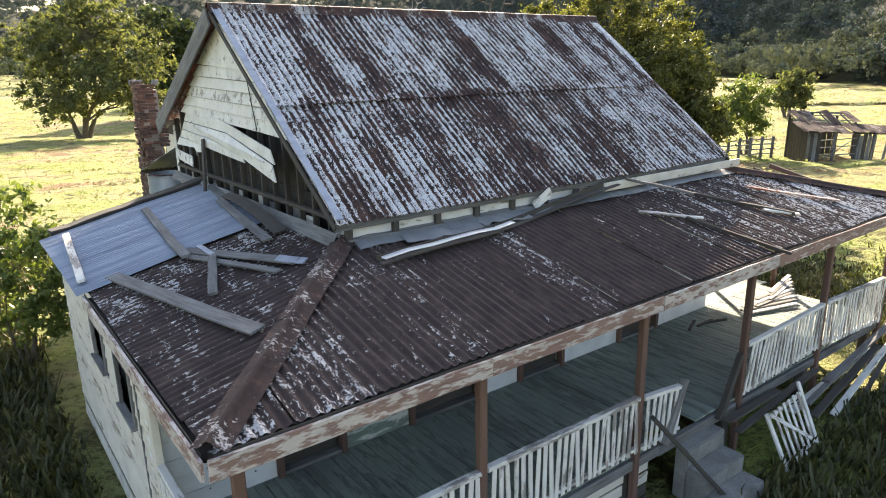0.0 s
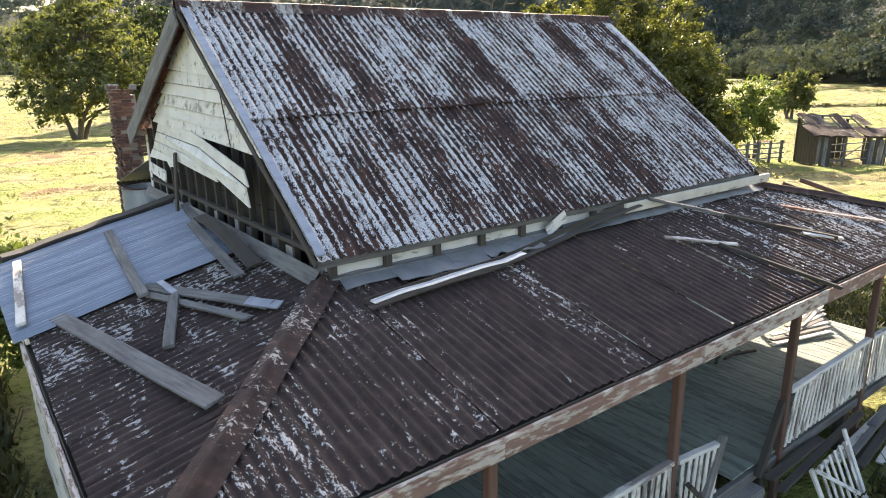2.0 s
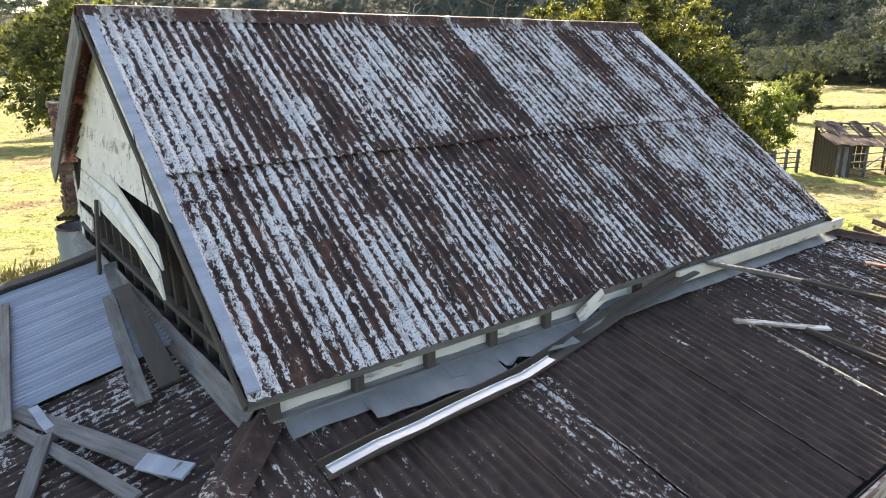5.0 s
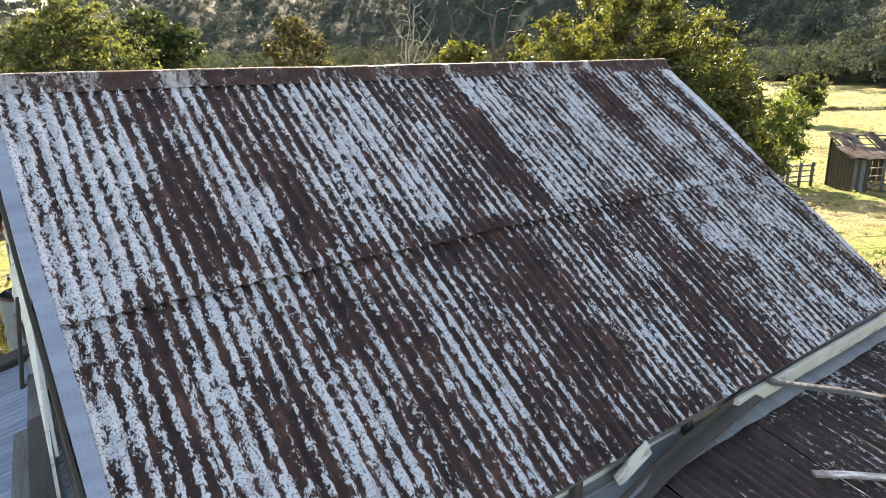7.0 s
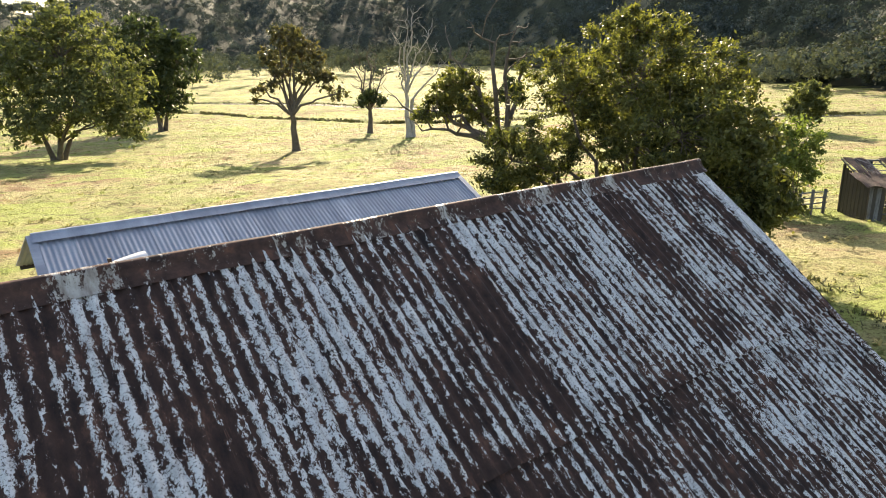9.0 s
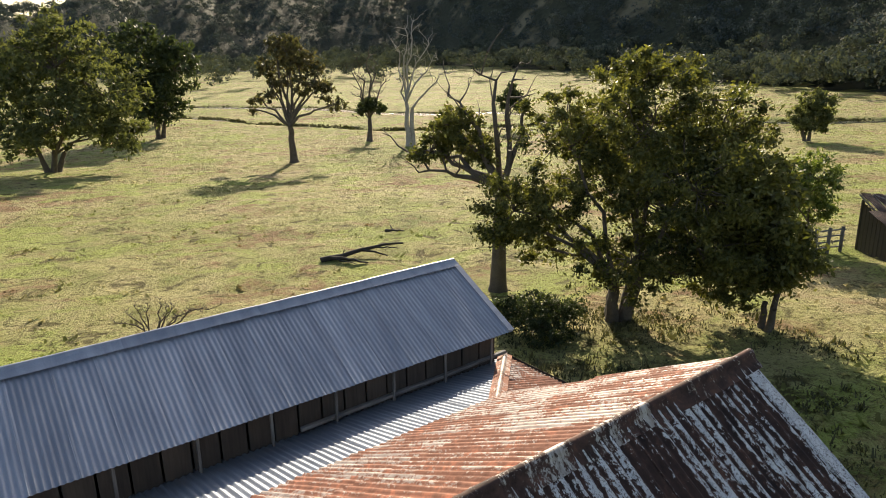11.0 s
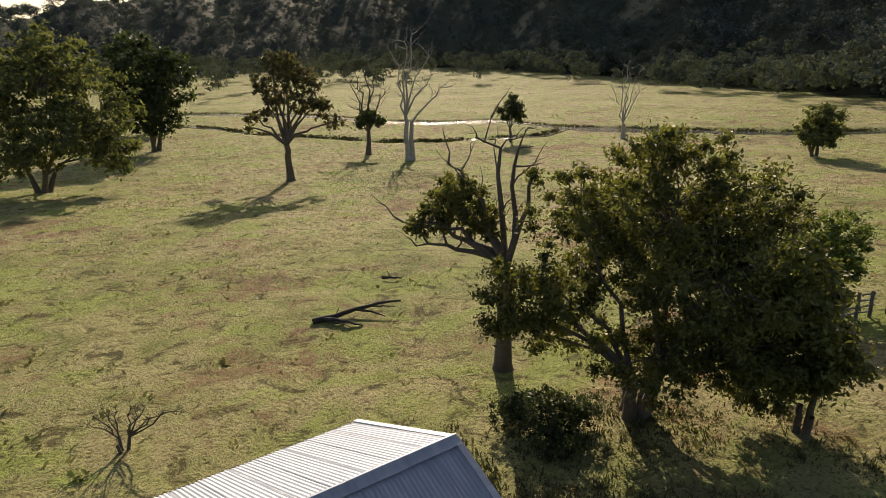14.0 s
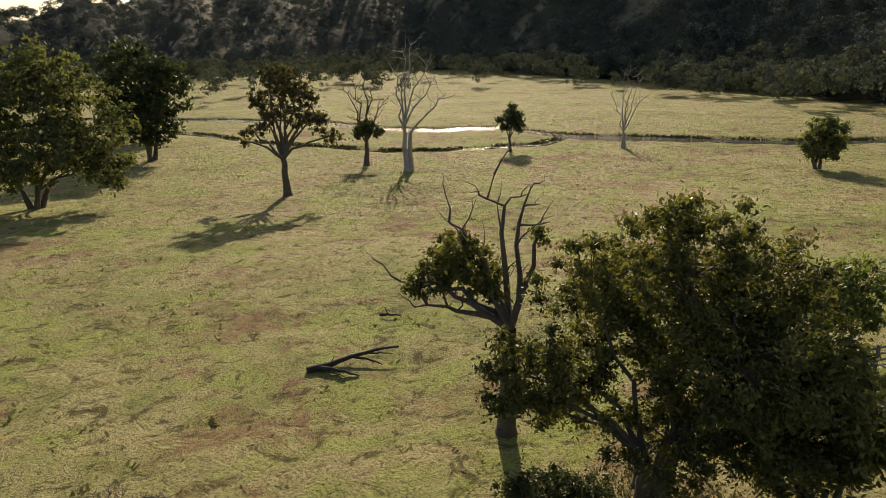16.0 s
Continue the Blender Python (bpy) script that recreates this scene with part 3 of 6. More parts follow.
for x in (X0 + 0.05, X1 - 0.05):
    lean = VERGE * (YR - YE) if x > 9 else 0.0
    part("edge_flashing", beam_mesh(4.93, 0.11, 0.012, 0.004, 0.0, 8), M_ROOF if x > 9 else M_ZINC, house, "pale edge flashing", along((x - lean, YE - 0.03, ZE + 0.055), (x, YR, ZR + 0.07), (0, -0.62, 0.78)))
# eave boards
beam("eave_board", (X0, YE + 0.02, ZE - 0.06), (X1 - 0.1, YE + 0.02, ZE - 0.06), 0.03, 0.10, M_WOOD, house, "weathered eave board", segs=8, rag=0.006)
beam("eave_board", (X0, YB - 0.02, ZB - 0.06), (X1, YB - 0.02, ZB - 0.06), 0.03, 0.10, M_WOOD, house, "weathered eave board", segs=8)
beam("gutter_board", (9.6, YE - 0.05, ZE - 0.16), (13.92, YE - 0.06, ZE - 0.15), 0.06, 0.15, M_CREAM, house, "peeling white box gutter board", segs=6, rag=0.008)


# walls of the house body
def wall_box(name, lo, hi, mat_, label):
    return box(name, lo, hi, mat_, house, label)


T = 0.12
# front wall pieces between door openings
doors = [(3.30, 4.26), (5.45, 6.80), (7.72, 8.75), (10.38, 11.55)]
edges = [(1.75, 3.30, "white"), (4.26, 5.45, "green"), (6.80, 7.72, "white"), (8.75, 10.38, "white"), (11.55, 13.42, "white")]
for x0, x1, c in edges:
    n = 9
    zt = 4.62 if x0 > 4 else 4.08
    for j in range(n):
        z0 = FLOOR + j * (zt - FLOOR) / n
        z1 = FLOOR + (j + 1) * (zt - FLOOR) / n
        box("wall_board", (x0, WY0 + 0.003 * (j % 2), z0), (x1, WY0 + T, z1 - 0.006), M_GREEN if c == "green" else M_PANEL, house)
for x0, x1 in doors:
    box("wall_head", (x0, WY0, FLOOR + 2.05), (x1, WY0 + T, 4.62 if x0 > 4 else 4.3), M_WHITE, house, "white boarding over a doorway")
    for xx in (x0, x1):
        beam("door_frame", (xx, WY0 - 0.01, FLOOR), (xx, WY0 - 0.01, FLOOR + 2.08), 0.09, 0.14, M_POST, house, "brown door frame", up=(0, 1, 0))
    beam("door_sill", (x0, WY0 + 0.03, FLOOR + 0.03), (x1, WY0 + 0.03, FLOOR + 0.03), 0.16, 0.05, M_WOOD, house, "worn door sill")
    box("door_leaf", (x0 + 0.05, WY0 + 0.09, FLOOR + 0.06), (x1 - 0.05, WY0 + 0.12, FLOOR + 2.05), M_WOOD_DARK, house, "dark shut door")
# other outer walls, dark inside
box("wall_left", (WX0, WY0 + T, 0.9), (WX0 + 0.02, WY1, 4.8), M_CREAM, house, "cream boarded side wall")
box("wall_right", (WX1 - T, WY0 + T, 0.9), (WX1, WY1, 5.04), M_WHITE, house, "white boarded side wall")
box("wall_rear", (WX0, WY1 - T, 0.9), (WX1 - T, WY1, 5.9), M_WHITE, house, "white boarded rear wall")
# loft floor coloured near-black for the loft's shade
box("attic_floor", (WX0 + 0.25, WY0 + 0.2, 4.55), (WX1 - 0.2, WY1 - 0.2, 4.62), M_DARK, house, "loft floor coloured near-black for the unlit loft")

# band of studs and pale panels under the front eave
for i in range(13):
    x = WX0 + 0.03 + i * 0.74
    if x < 9.0:
        beam("stud", (x, WY0 - 0.03, VZ1 - 0.12), (x, WY0 - 0.03, ZE - 0.02), 0.10, 0.07, M_WOOD_DARK, house, "", up=(0, 1, 0))
for i in range(6):
    x = WX0 + 0.05 + i * 0.74
    box("eave_panel", (x, WY0 + 0.02, VZ1 - 0.1), (x + 0.72, WY0 + 0.05, ZE - 0.06), M_WHITE, house, "pale eave panel")
box("eave_panel", (8.86, WY0 + 0.01, VZ1 - 0.12), (WX1, WY0 + 0.05, ZE - 0.04), M_CREAM, house, "cream eave panel")
beam("bottom_plate", (WX0, WY0 - 0.03, VZ1 + 0.05), (9.0, WY0 - 0.03, VZ1 + 0.03), 0.08, 0.05, M_WOOD, house, "grey bottom plate", segs=6)
# wide flashing where verandah meets the wall
for i in range(6):
    xa = 4.6 + i * 1.5
    m = along((xa, WY0 - 0.10, VZ1 + 0.035 + 0.01 * (i % 2)), (xa + 1.52, WY0 - 0.10, VZ1 + 0.035 + 0.01 * ((i + 1) % 2)), (0, -0.35, 1))
    part("flashing", beam_mesh(1.52, 0.30, 0.012, 0.01, 0.0, 6), M_LEAD, house, "dull grey lead flashing", m)

# left gable: framing, boards, broken bottom
GX = WX0


def gable_top(y):
    return (ZR - (ZR - ZE) * (YR - y) / (YR - YE) if y < YR else ZR - (ZR - ZB) * (y - YR) / (YB - YR)) - 0.10


for i in range(17):
    y = 7.55 + i * 0.46
    beam("stud", (GX + 0.06, y, 4.62), (GX + 0.06, y, min(gable_top(y) - 0.06, 6.4)), 0.05, 0.09, M_WOOD_DARK, house, "", up=(1, 0, 0))
for i in range(16):
    y = 7.78 + i * 0.46
    if i % 3 != 1:
        box("lining_panel", (GX + 0.10, y - 0.19, 4.72 + 0.05 * (i % 2)), (GX + 0.12, y + 0.19, 5.02 - 0.04 * (i % 3)), M_WOOD if i % 2 else M_CREAM, house)
for z, ya, yb in ((5.08, 7.6, 14.9), (4.78, 7.6, 15.0)):
    beam("nogging", (GX + 0.02, ya, z), (GX + 0.02, yb, z - 0.02), 0.09, 0.06, M_WOOD_DARK, house, "", segs=6)
# black sheets added where only the loft's shade shows between studs
box("inner_lining", (GX + 0.25, 7.9, 4.6), (GX + 0.28, 14.7, 5.25), M_DARK, house, "black sheet standing in for the unlit loft behind the studs")
box("inner_lining", (GX + 0.29, 9.2, 5.2), (GX + 0.32, 14.0, 6.25), M_DARK, house, "black sheet standing in for the unlit loft behind the studs")


def gable_board(outline, label="", spring=0.0, tilt=0.016):
    """A worn board on the gable, its outline in (y, z); its free end may spring away from the wall."""
    y_far, y_near = max(p[0] for p in outline), min(p[0] for p in outline)
    z_mid = sum(p[1] for p in outline) / len(outline)
    bm = bmesh.new()
    rings = []
    for off in (0.0, -0.022):
        ring = []
        for y, z in outline:
            u = (y_far - y) / max(y_far - y_near, 0.1)
            x = GX - 0.012 + off - spring * u * u + (tilt if z > z_mid else -tilt)
            ring.append(bm.verts.new((x, y, z)))
        rings.append(ring)
    n = len(outline)
    bm.faces.new(rings[0])
    bm.faces.new(rings[1][::-1])
    for k in range(n):
        bm.faces.new((rings[0][k], rings[1][k], rings[1][(k + 1) % n], rings[0][(k + 1) % n]))
    bmesh.ops.recalc_face_normals(bm, faces=bm.faces[:])
    return part("weatherboard", bm, M_WHITE, house, label)


def gable_near(z):
    return YE + (z - ZE) * (YR - YE) / (ZR - ZE) + 0.14


def gable_far(z):
    return min(YR + (ZR - z) * 1.50 + 0.12, WY1)


gable_board([(gable_far(7.16), 7.16), (gable_near(7.03), 7.03), (gable_near(7.5), 7.5), (YR, ZR - 0.14), (gable_far(7.5), 7.5)], "broad white sheet at the gable peak")
LAPS = [(7.15, 7.02), (6.95, 6.84), (6.76, 6.66), (6.57, 6.47), (6.39, 6.27), (6.23, 6.05)]
for (ta, tb), (ba, bb) in zip(LAPS[:-1], LAPS[1:]):
    seam = RNG.uniform(10.1, 10.4)
    zs = tb + (ta - tb) * 0.3, bb + (ba - bb) * 0.3
    gable_board([(gable_far(ta), ta - 0.012), (gable_far(ba), ba), (seam + 0.012, zs[1]), (seam + 0.012, zs[0] - 0.012)])
    gable_board([(seam, zs[0] - 0.012), (seam, zs[1] + RNG.uniform(-0.01, 0.01)), (gable_near(bb), bb), (gable_near(tb), tb - 0.012)])
gable_board([(13.9, 6.215), (11.8, 6.20), (9.26, 5.91), (9.17, 5.80), (9.10, 5.71), (11.5, 5.99), (14.1, 6.05)], "long sprung white weatherboard", 0.20)
gable_board([(14.1, 6.035), (11.5, 5.975), (9.13, 5.70), (9.01, 5.46), (9.9, 5.56), (10.63, 5.66), (12.4, 5.80), (14.3, 5.87)], "split sprung white weatherboard", 0.24)
gable_board([(14.3, 5.855), (12.4, 5.785), (10.68, 5.645), (10.62, 5.56), (12.0, 5.60), (14.5, 5.70)], "sagging white weatherboard", 0.08)
gable_board([(14.55, 5.685), (13.2, 5.63), (13.05, 5.50), (13.4, 5.47), (13.5, 5.55), (14.7, 5.52)], "broken white weatherboard")
gable_board([(14.9, 5.40), (13.85, 5.34), (13.75, 5.14), (14.9, 5.22)], "short white board end")
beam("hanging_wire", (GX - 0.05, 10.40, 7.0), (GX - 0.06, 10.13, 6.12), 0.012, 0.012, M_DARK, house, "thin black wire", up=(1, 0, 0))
beam("leaning_plank", (GX - 0.25, 12.5, 4.70), (GX - 0.10, 12.75, 5.78), 0.12, 0.04, M_WOOD_DARK, house, "dark upright plank", up=(1, 0, 0))
for k in range(6):  # broad sloping sill boards at the gable foot
    ya = 7.6 + k * 1.22
    part("sill_board", beam_mesh(1.25, 0.20, 0.02, 0.008, 0.0, 3), M_WOOD, house, "grey sill board", along((GX - 0.12, ya, 4.84), (GX - 0.12, ya + 1.24, 4.85), (-0.8, 0, 0.6)))


# ---- verandah ----
def ver_sheets(side, u0, u1, count, material, seed, name="verandah_sheet"):
    """Sheets of the verandah roof; side names the way they fall. They are trimmed to the hips."""
    rnd = random.Random(seed)
    w = (u1 - u0) / count
    ln = math.hypot(SPAN, VZ1 - VZ0)
    for i in range(count):
        a = u0 + i * w
        lift = rnd.uniform(0.0, 0.010) + 0.006 * (i % 2)
        if side == "front":
            o, ac, dn = Vector((a, VY0 + SPAN, VZ1)), (1, 0, 0), (0, -SPAN, VZ0 - VZ1)
            hips = [((VX0, VY0), (-1, 1)), ((VX1, VY0), (1, 1))]
        elif side == "left":
            o, ac, dn = Vector((VX0 + SPAN, a + w, VZ1)), (0, -1, 0), (-SPAN, 0, VZ0 - VZ1)
            hips = [((VX0, VY0), (1, -1))]
        elif side == "right":
            o, ac, dn = Vector((VX1 - SPAN, a, VZ1)), (0, 1, 0), (SPAN, 0, VZ0 - VZ1)
            hips = [((VX1, VY0), (-1, -1))]
        else:
            o, ac, dn = Vector((a + w, VY1 - SPAN, VZ1)), (-1, 0, 0), (0, SPAN, VZ0 - VZ1)
            hips = [((VX1, VY1), (1, -1))]
        m = slope_pose(o, ac, dn) @ pose(0, 0, lift, rnd.uniform(-0.15, 0.15), 0, rnd.uniform(-0.2, 0.2))
        inv = m.inverted()
        cut = [(inv @ Vector((px, py, VZ0)), inv.to_3x3() @ Vector((nx, ny, 0)).normalized()) for (px, py), (nx, ny) in hips]
        me = sheet_mesh(w + 0.05, ln + rnd.uniform(0.0, 0.03), curl=0.015, cut=cut, dent=0.006)
        if len(me.polygons) > 3:
            part(name, me, material, house, "", m)


ver_sheets("front", VX0, VX1, 20, M_VROOF, 11)
ver_sheets("left", VY0, 13.3, 12, M_VROOF_SIDE, 12)
ver_sheets("right", VY0, 11.6, 10, M_RUSTROOF, 13)
RX1, RY1, RZ0, RZ1 = 16.95, 18.85, 4.45, 5.45   # the higher rear verandah
RS = RY1 - 15.1


def rear_sheets(side, u0, u1, count, material, seed):
    rnd = random.Random(seed)
    w = (u1 - u0) / count
    for i in range(count):
        a = u0 + i * w
        if side == "rear":
            o, ac, dn, nrm = Vector((a + w, RY1 - RS, RZ1)), (-1, 0, 0), (0, RS, RZ0 - RZ1), (1, -1, 0)
        else:
            o, ac, dn, nrm = Vector((RX1 - RS, a, RZ1)), (0, 1, 0), (RS, 0, RZ0 - RZ1), (-1, 1, 0)
        m = slope_pose(o, ac, dn) @ pose(0, 0, rnd.uniform(0, 0.01), 0, 0, rnd.uniform(-0.15, 0.15))
        inv = m.inverted()
        cut = [(inv @ Vector((RX1, RY1, RZ0)), inv.to_3x3() @ Vector(nrm).normalized())]
        me = sheet_mesh(w + 0.05, math.hypot(RS, RZ1 - RZ0) + rnd.uniform(0, 0.03), curl=0.01, cut=cut)
        if len(me.polygons) > 3:
            part("verandah_sheet", me, material, house, "", m)


rear_sheets("rear", 4.6, RX1, 17, M_ZINC, 14)
rear_sheets("right", 11.6, RY1, 10, M_RUSTROOF, 15)
for k in range(3):
    u0, u1 = k / 3, (k + 1) / 3 + 0.02
    ridge_cap((RX1 - RS * u0, RY1 - RS * u0, RZ0 + (RZ1 - RZ0) * u0 + 0.07), (RX1 - RS * u1, RY1 - RS * u1, RZ0 + (RZ1 - RZ0) * u1 + 0.07), 0.17, 0.045, M_RUSTROOF, "hip_capping", "rusted hip capping", house)
for a, b in (((VX0, VY0), (VX0 + SPAN, VY0 + SPAN)), ((VX1, VY0), (VX1 - SPAN, VY0 + SPAN))):
    for k in range(2):
        u0, u1 = k / 2, (k + 1) / 2 + 0.02
        pa = (a[0] + (b[0] - a[0]) * u0, a[1] + (b[1] - a[1]) * u0, VZ0 + (VZ1 - VZ0) * u0 + 0.068 + 0.012 * k)
        pb = (a[0] + (b[0] - a[0]) * u1, a[1] + (b[1] - a[1]) * u1, VZ0 + (VZ1 - VZ0) * u1 + 0.068 + 0.012 * k)
        ridge_cap(pa, pb, 0.17, 0.045, M_HIP, "hip_capping", "rusted hip capping", house)


def gutter(a, b, parent):
    """A dark quad gutter, open above."""
    ln = (Vector(b) - Vector(a)).length
    sec = [(-0.055, 0.05), (-0.055, -0.03), (-0.03, -0.05), (0.04, -0.05), (0.055, -0.03), (0.055, 0.045), (0.05, 0.045), (0.048, -0.03), (-0.048, -0.03), (-0.05, 0.05)]
    n = max(3, int(ln / 0.6))
    vs, fs = [], []
    for i in range(n + 1):
        j = 0.01 * noise.noise((i * 0.7, ln, 0))
        vs += [(ln * i / n, y, z + j) for y, z in sec]
    k_ = len(sec)
    for i in range(n):
        for k in range(k_):
            p, q = i * k_ + k, i * k_ + (k + 1) % k_
            fs.append((p, q, q + k_, p + k_))
    me = bpy.data.meshes.new("gutter")
    me.from_pydata(vs, [], fs)
    return part("gutter", me, M_WOOD_DARK, parent, "dark gutter, open above", along(a, b))


gutter((VX0 + 0.02, VY0 + 0.0, VZ0 - 0.045), (VX1, VY0 + 0.0, VZ0 - 0.045), house)
gutter((VX0 + 0.0, 9.7, VZ0 - 0.045), (VX0 + 0.0, VY0 + 0.03, VZ0 - 0.045), house)
gutter((VX1 + 0.04, VY0, VZ0 - 0.03), (VX1 + 0.04, 11.6, VZ0 - 0.03), house)
gutter((RX1 + 0.04, 11.6, RZ0 - 0.03), (RX1 + 0.04, RY1, RZ0 - 0.03), house)
gutter((RX1, RY1 + 0.04, RZ0 - 0.03), (4.6, RY1 + 0.04, RZ0 - 0.03), house)
FZ = VZ0 - 0.17
for i in range(5):
    xa = VX0 + i * 2.97
    beam("fascia_board", (xa - 0.04, VY0 - 0.085, FZ + 0.06), (xa + 2.92, VY0 - 0.085, FZ + 0.06), 0.035, 0.20, M_FASCIA, house, "fascia with flaking pink and cream paint", segs=6, rag=0.004)
for i in range(2):
    ya = VY0 + 0.09 + i * 2.5
    beam("fascia_board", (VX0 - 0.085, ya - 0.15, FZ + 0.06), (VX0 - 0.085, ya + 2.34, FZ + 0.06), 0.035, 0.19, M_FASCIA, house, "fascia with flaking pink and cream paint", segs=6)
beam("fascia_board", (VX1 - 0.05, VY0, FZ), (VX1 - 0.05, 11.6, FZ), 0.05, 0.17, M_FASCIA, house, "fascia with flaking pink and cream paint", segs=8)
beam("fascia_board", (5.0, RY1 - 0.05, RZ0 - 0.17), (RX1, RY1 - 0.05, RZ0 - 0.17), 0.05, 0.17, M_FASCIA, house, "fascia with flaking pink and cream paint", segs=8)
# rafters under the iron
for i in range(17):
    x = VX0 + 2.4 + i * 0.72
    beam("rafter", (x, VY0 + 0.12, VZ0 - 0.09), (x, WY0, VZ1 - 0.09), 0.05, 0.09, M_WOOD_DARK, house)

POSTS = [1.90, 4.60, 7.43, 10.12, 12.82, 15.58]
for x in POSTS:
    beam("verandah_post", (x, 4.82, 0.5), (x, 4.82, FZ - 0.06), 0.105, 0.105, M_POST, house, "brown square verandah post", up=(0, 1, 0))
for y in (7.4, 10.0, 12.6, 15.2, 17.5):
    beam("verandah_post", (16.2, y, 0.5), (16.2, y, FZ - 0.06), 0.105, 0.105, M_POST, house, "brown square verandah post", up=(0, 1, 0))

# floor frame and floorboards
beam("floor_bearer", (VX0 + 0.15, 4.86, FLOOR - 0.16), (8.0, 4.86, FLOOR - 0.16), 0.10, 0.16, M_WOOD, house, "grey floor bearer", segs=6)
beam("floor_bearer", (8.0, 4.86, FLOOR - 0.18), (15.7, 4.86, FLOOR - 0.14), 0.10, 0.16, M_WOOD, house, "grey floor bearer", segs=6)
for y in (5.8, 6.8):
    beam("floor_joist", (VX0 + 0.2, y, FLOOR - 0.12), (15.9, y, FLOOR - 0.12), 0.09, 0.12, M_WOOD_DARK, house)
nb = 100
for i in range(nb):
    x = VX0 + 0.2 + i * 0.14
    gap = 7.75 < x < 9.0
    ya = 4.84 if not gap else 4.9 + RNG.uniform(0.0, 0.25)
    beam("floorboard", (x, ya, FLOOR - 0.02 + RNG.uniform(-0.004, 0.004)), (x + RNG.uniform(-0.004, 0.004), WY0 + 0.02, FLOOR - 0.02), 0.134, 0.028, M_FLOOR, house, segs=1)
for i in range(14):
    y = 7.5 + i * 0.72
    box("side_floorboards", (WX1, y, FLOOR - 0.03), (16.1, y + 0.712, FLOOR - 0.002), M_FLOOR, house, "grey side verandah boards")
# stumps and under-floor boarding
for x in (2.0, 4.5, 7.4, 10.0, 12.7, 15.5):
    for y in (5.0, 7.5):
        beam("stump", (x, y, 0.3), (x, y, FLOOR - 0.2), 0.18, 0.18, M_WOOD_DARK, house, "dark timber stump", up=(0, 1, 0))
for k in range(4):
    beam("skirt_board", (1.8, 4.93, 0.75 + k * 0.21), (7.9, 4.93, 0.74 + k * 0.21), 0.025, 0.17, M_WOOD_DARK if k < 2 else M_CREAM, house, "broken under-floor board", segs=5, rag=0.01)


def balustrade(x0, x1, z0, z1, lean_at=None, seed=1, gap=0.118):
    rnd = random.Random(seed)
    beam("handrail", (x0, 4.80, z1[0]), (x1, 4.80, z1[1]), 0.09, 0.06, M_PICKET, house, "worn white handrail", segs=5)
    beam("bottom_rail", (x0, 4.80, z0[0]), (x1, 4.80, z0[1]), 0.07, 0.05, M_PICKET, house, "worn white bottom rail", segs=5)
    n = int((x1 - x0) / gap)
    for i in range(n):
        u = (i + 0.6) / n
        x = x0 + (x1 - x0) * u
        t = rnd.uniform(-0.03, 0.03) + (lean_at(u) if lean_at else 0)
        za, zb = z0[0] + (z0[1] - z0[0]) * u, z1[0] + (z1[1] - z1[0]) * u
        if rnd.random() < 0.04:
            continue
        beam("picket", (x - t, 4.765, za - 0.05), (x + t, 4.765, zb - 0.02), 0.062, 0.018, M_PICKET, house, "", up=(0, 1, 0), segs=1)


balustrade(1.95, 4.55, (1.86, 1.86), (2.70, 2.70), seed=5)
balustrade(4.66, 7.38, (1.88, 1.88), (2.70, 2.66), seed=6)
balustrade(7.5, 8.4, (1.84, 1.84), (2.62, 2.52), lambda u: 0.08 * u, seed=7)
balustrade(10.18, 12.77, (1.84, 1.93), (2.66, 2.74), lambda u: 0.10 * (1 - u), seed=8)
balustrade(12.88, 15.53, (1.93, 1.75), (2.74, 2.66), seed=9)
beam("leaning_newel", (7.98, 4.72, 1.75), (8.45, 4.78, 2.62), 0.10, 0.10, M_WOOD, house, "leaning grey newel post", up=(0, 1, 0))
beam("leaning_newel", (9.45, 4.75, 1.6), (10.02, 4.80, 2.55), 0.11, 0.09, M_WOOD_DARK, house, "leaning dark newel post", up=(0, 1, 0))


# ---- trees ----
def tube(vs, fs, pts, radii, sides):
    """Add a tapered limb through pts."""
    base = len(vs)
    for i, (p, r) in enumerate(zip(pts, radii)):
        d = (pts[min(i + 1, len(pts) - 1)] - pts[max(i - 1, 0)]).normalized()
        a = d.cross(Vector((0.31, 0.17, 0.93)))
        a = a.normalized() if a.length > 1e-3 else Vector((1, 0, 0))
        b = d.cross(a)
        for k in range(sides):
            t = 2 * math.pi * k / sides
            vs.append(p + (a * math.cos(t) + b * math.sin(t)) * r)
    for i in range(len(pts) - 1):
        for k in range(sides):
            q = base + i * sides
            fs.append((q + k, q + (k + 1) % sides, q + sides + (k + 1) % sides, q + sides + k))


def limb(rnd, vs, fs, a, b, r0, r1, sag=0.12, sides=6, n=5, kink=0.06):
    """A crooked limb from a to b that first rises, then reaches out. Returns its points."""
    d = b - a
    pts, rad = [], []
    for i in range(n + 1):
        u = i / n
        p = a + d * u
        p = p + Vector((0, 0, 1)) * (d.length * sag * 4 * u * (1 - u))
        if 0 < i < n:
            p = p + Vector((rnd.uniform(-1, 1), rnd.uniform(-1, 1), rnd.uniform(-1, 1))) * d.length * kink
        pts.append(p)
        rad.append(r0 + (r1 - r0) * u ** 0.8)
    tube(vs, fs, pts, rad, sides)
    return pts


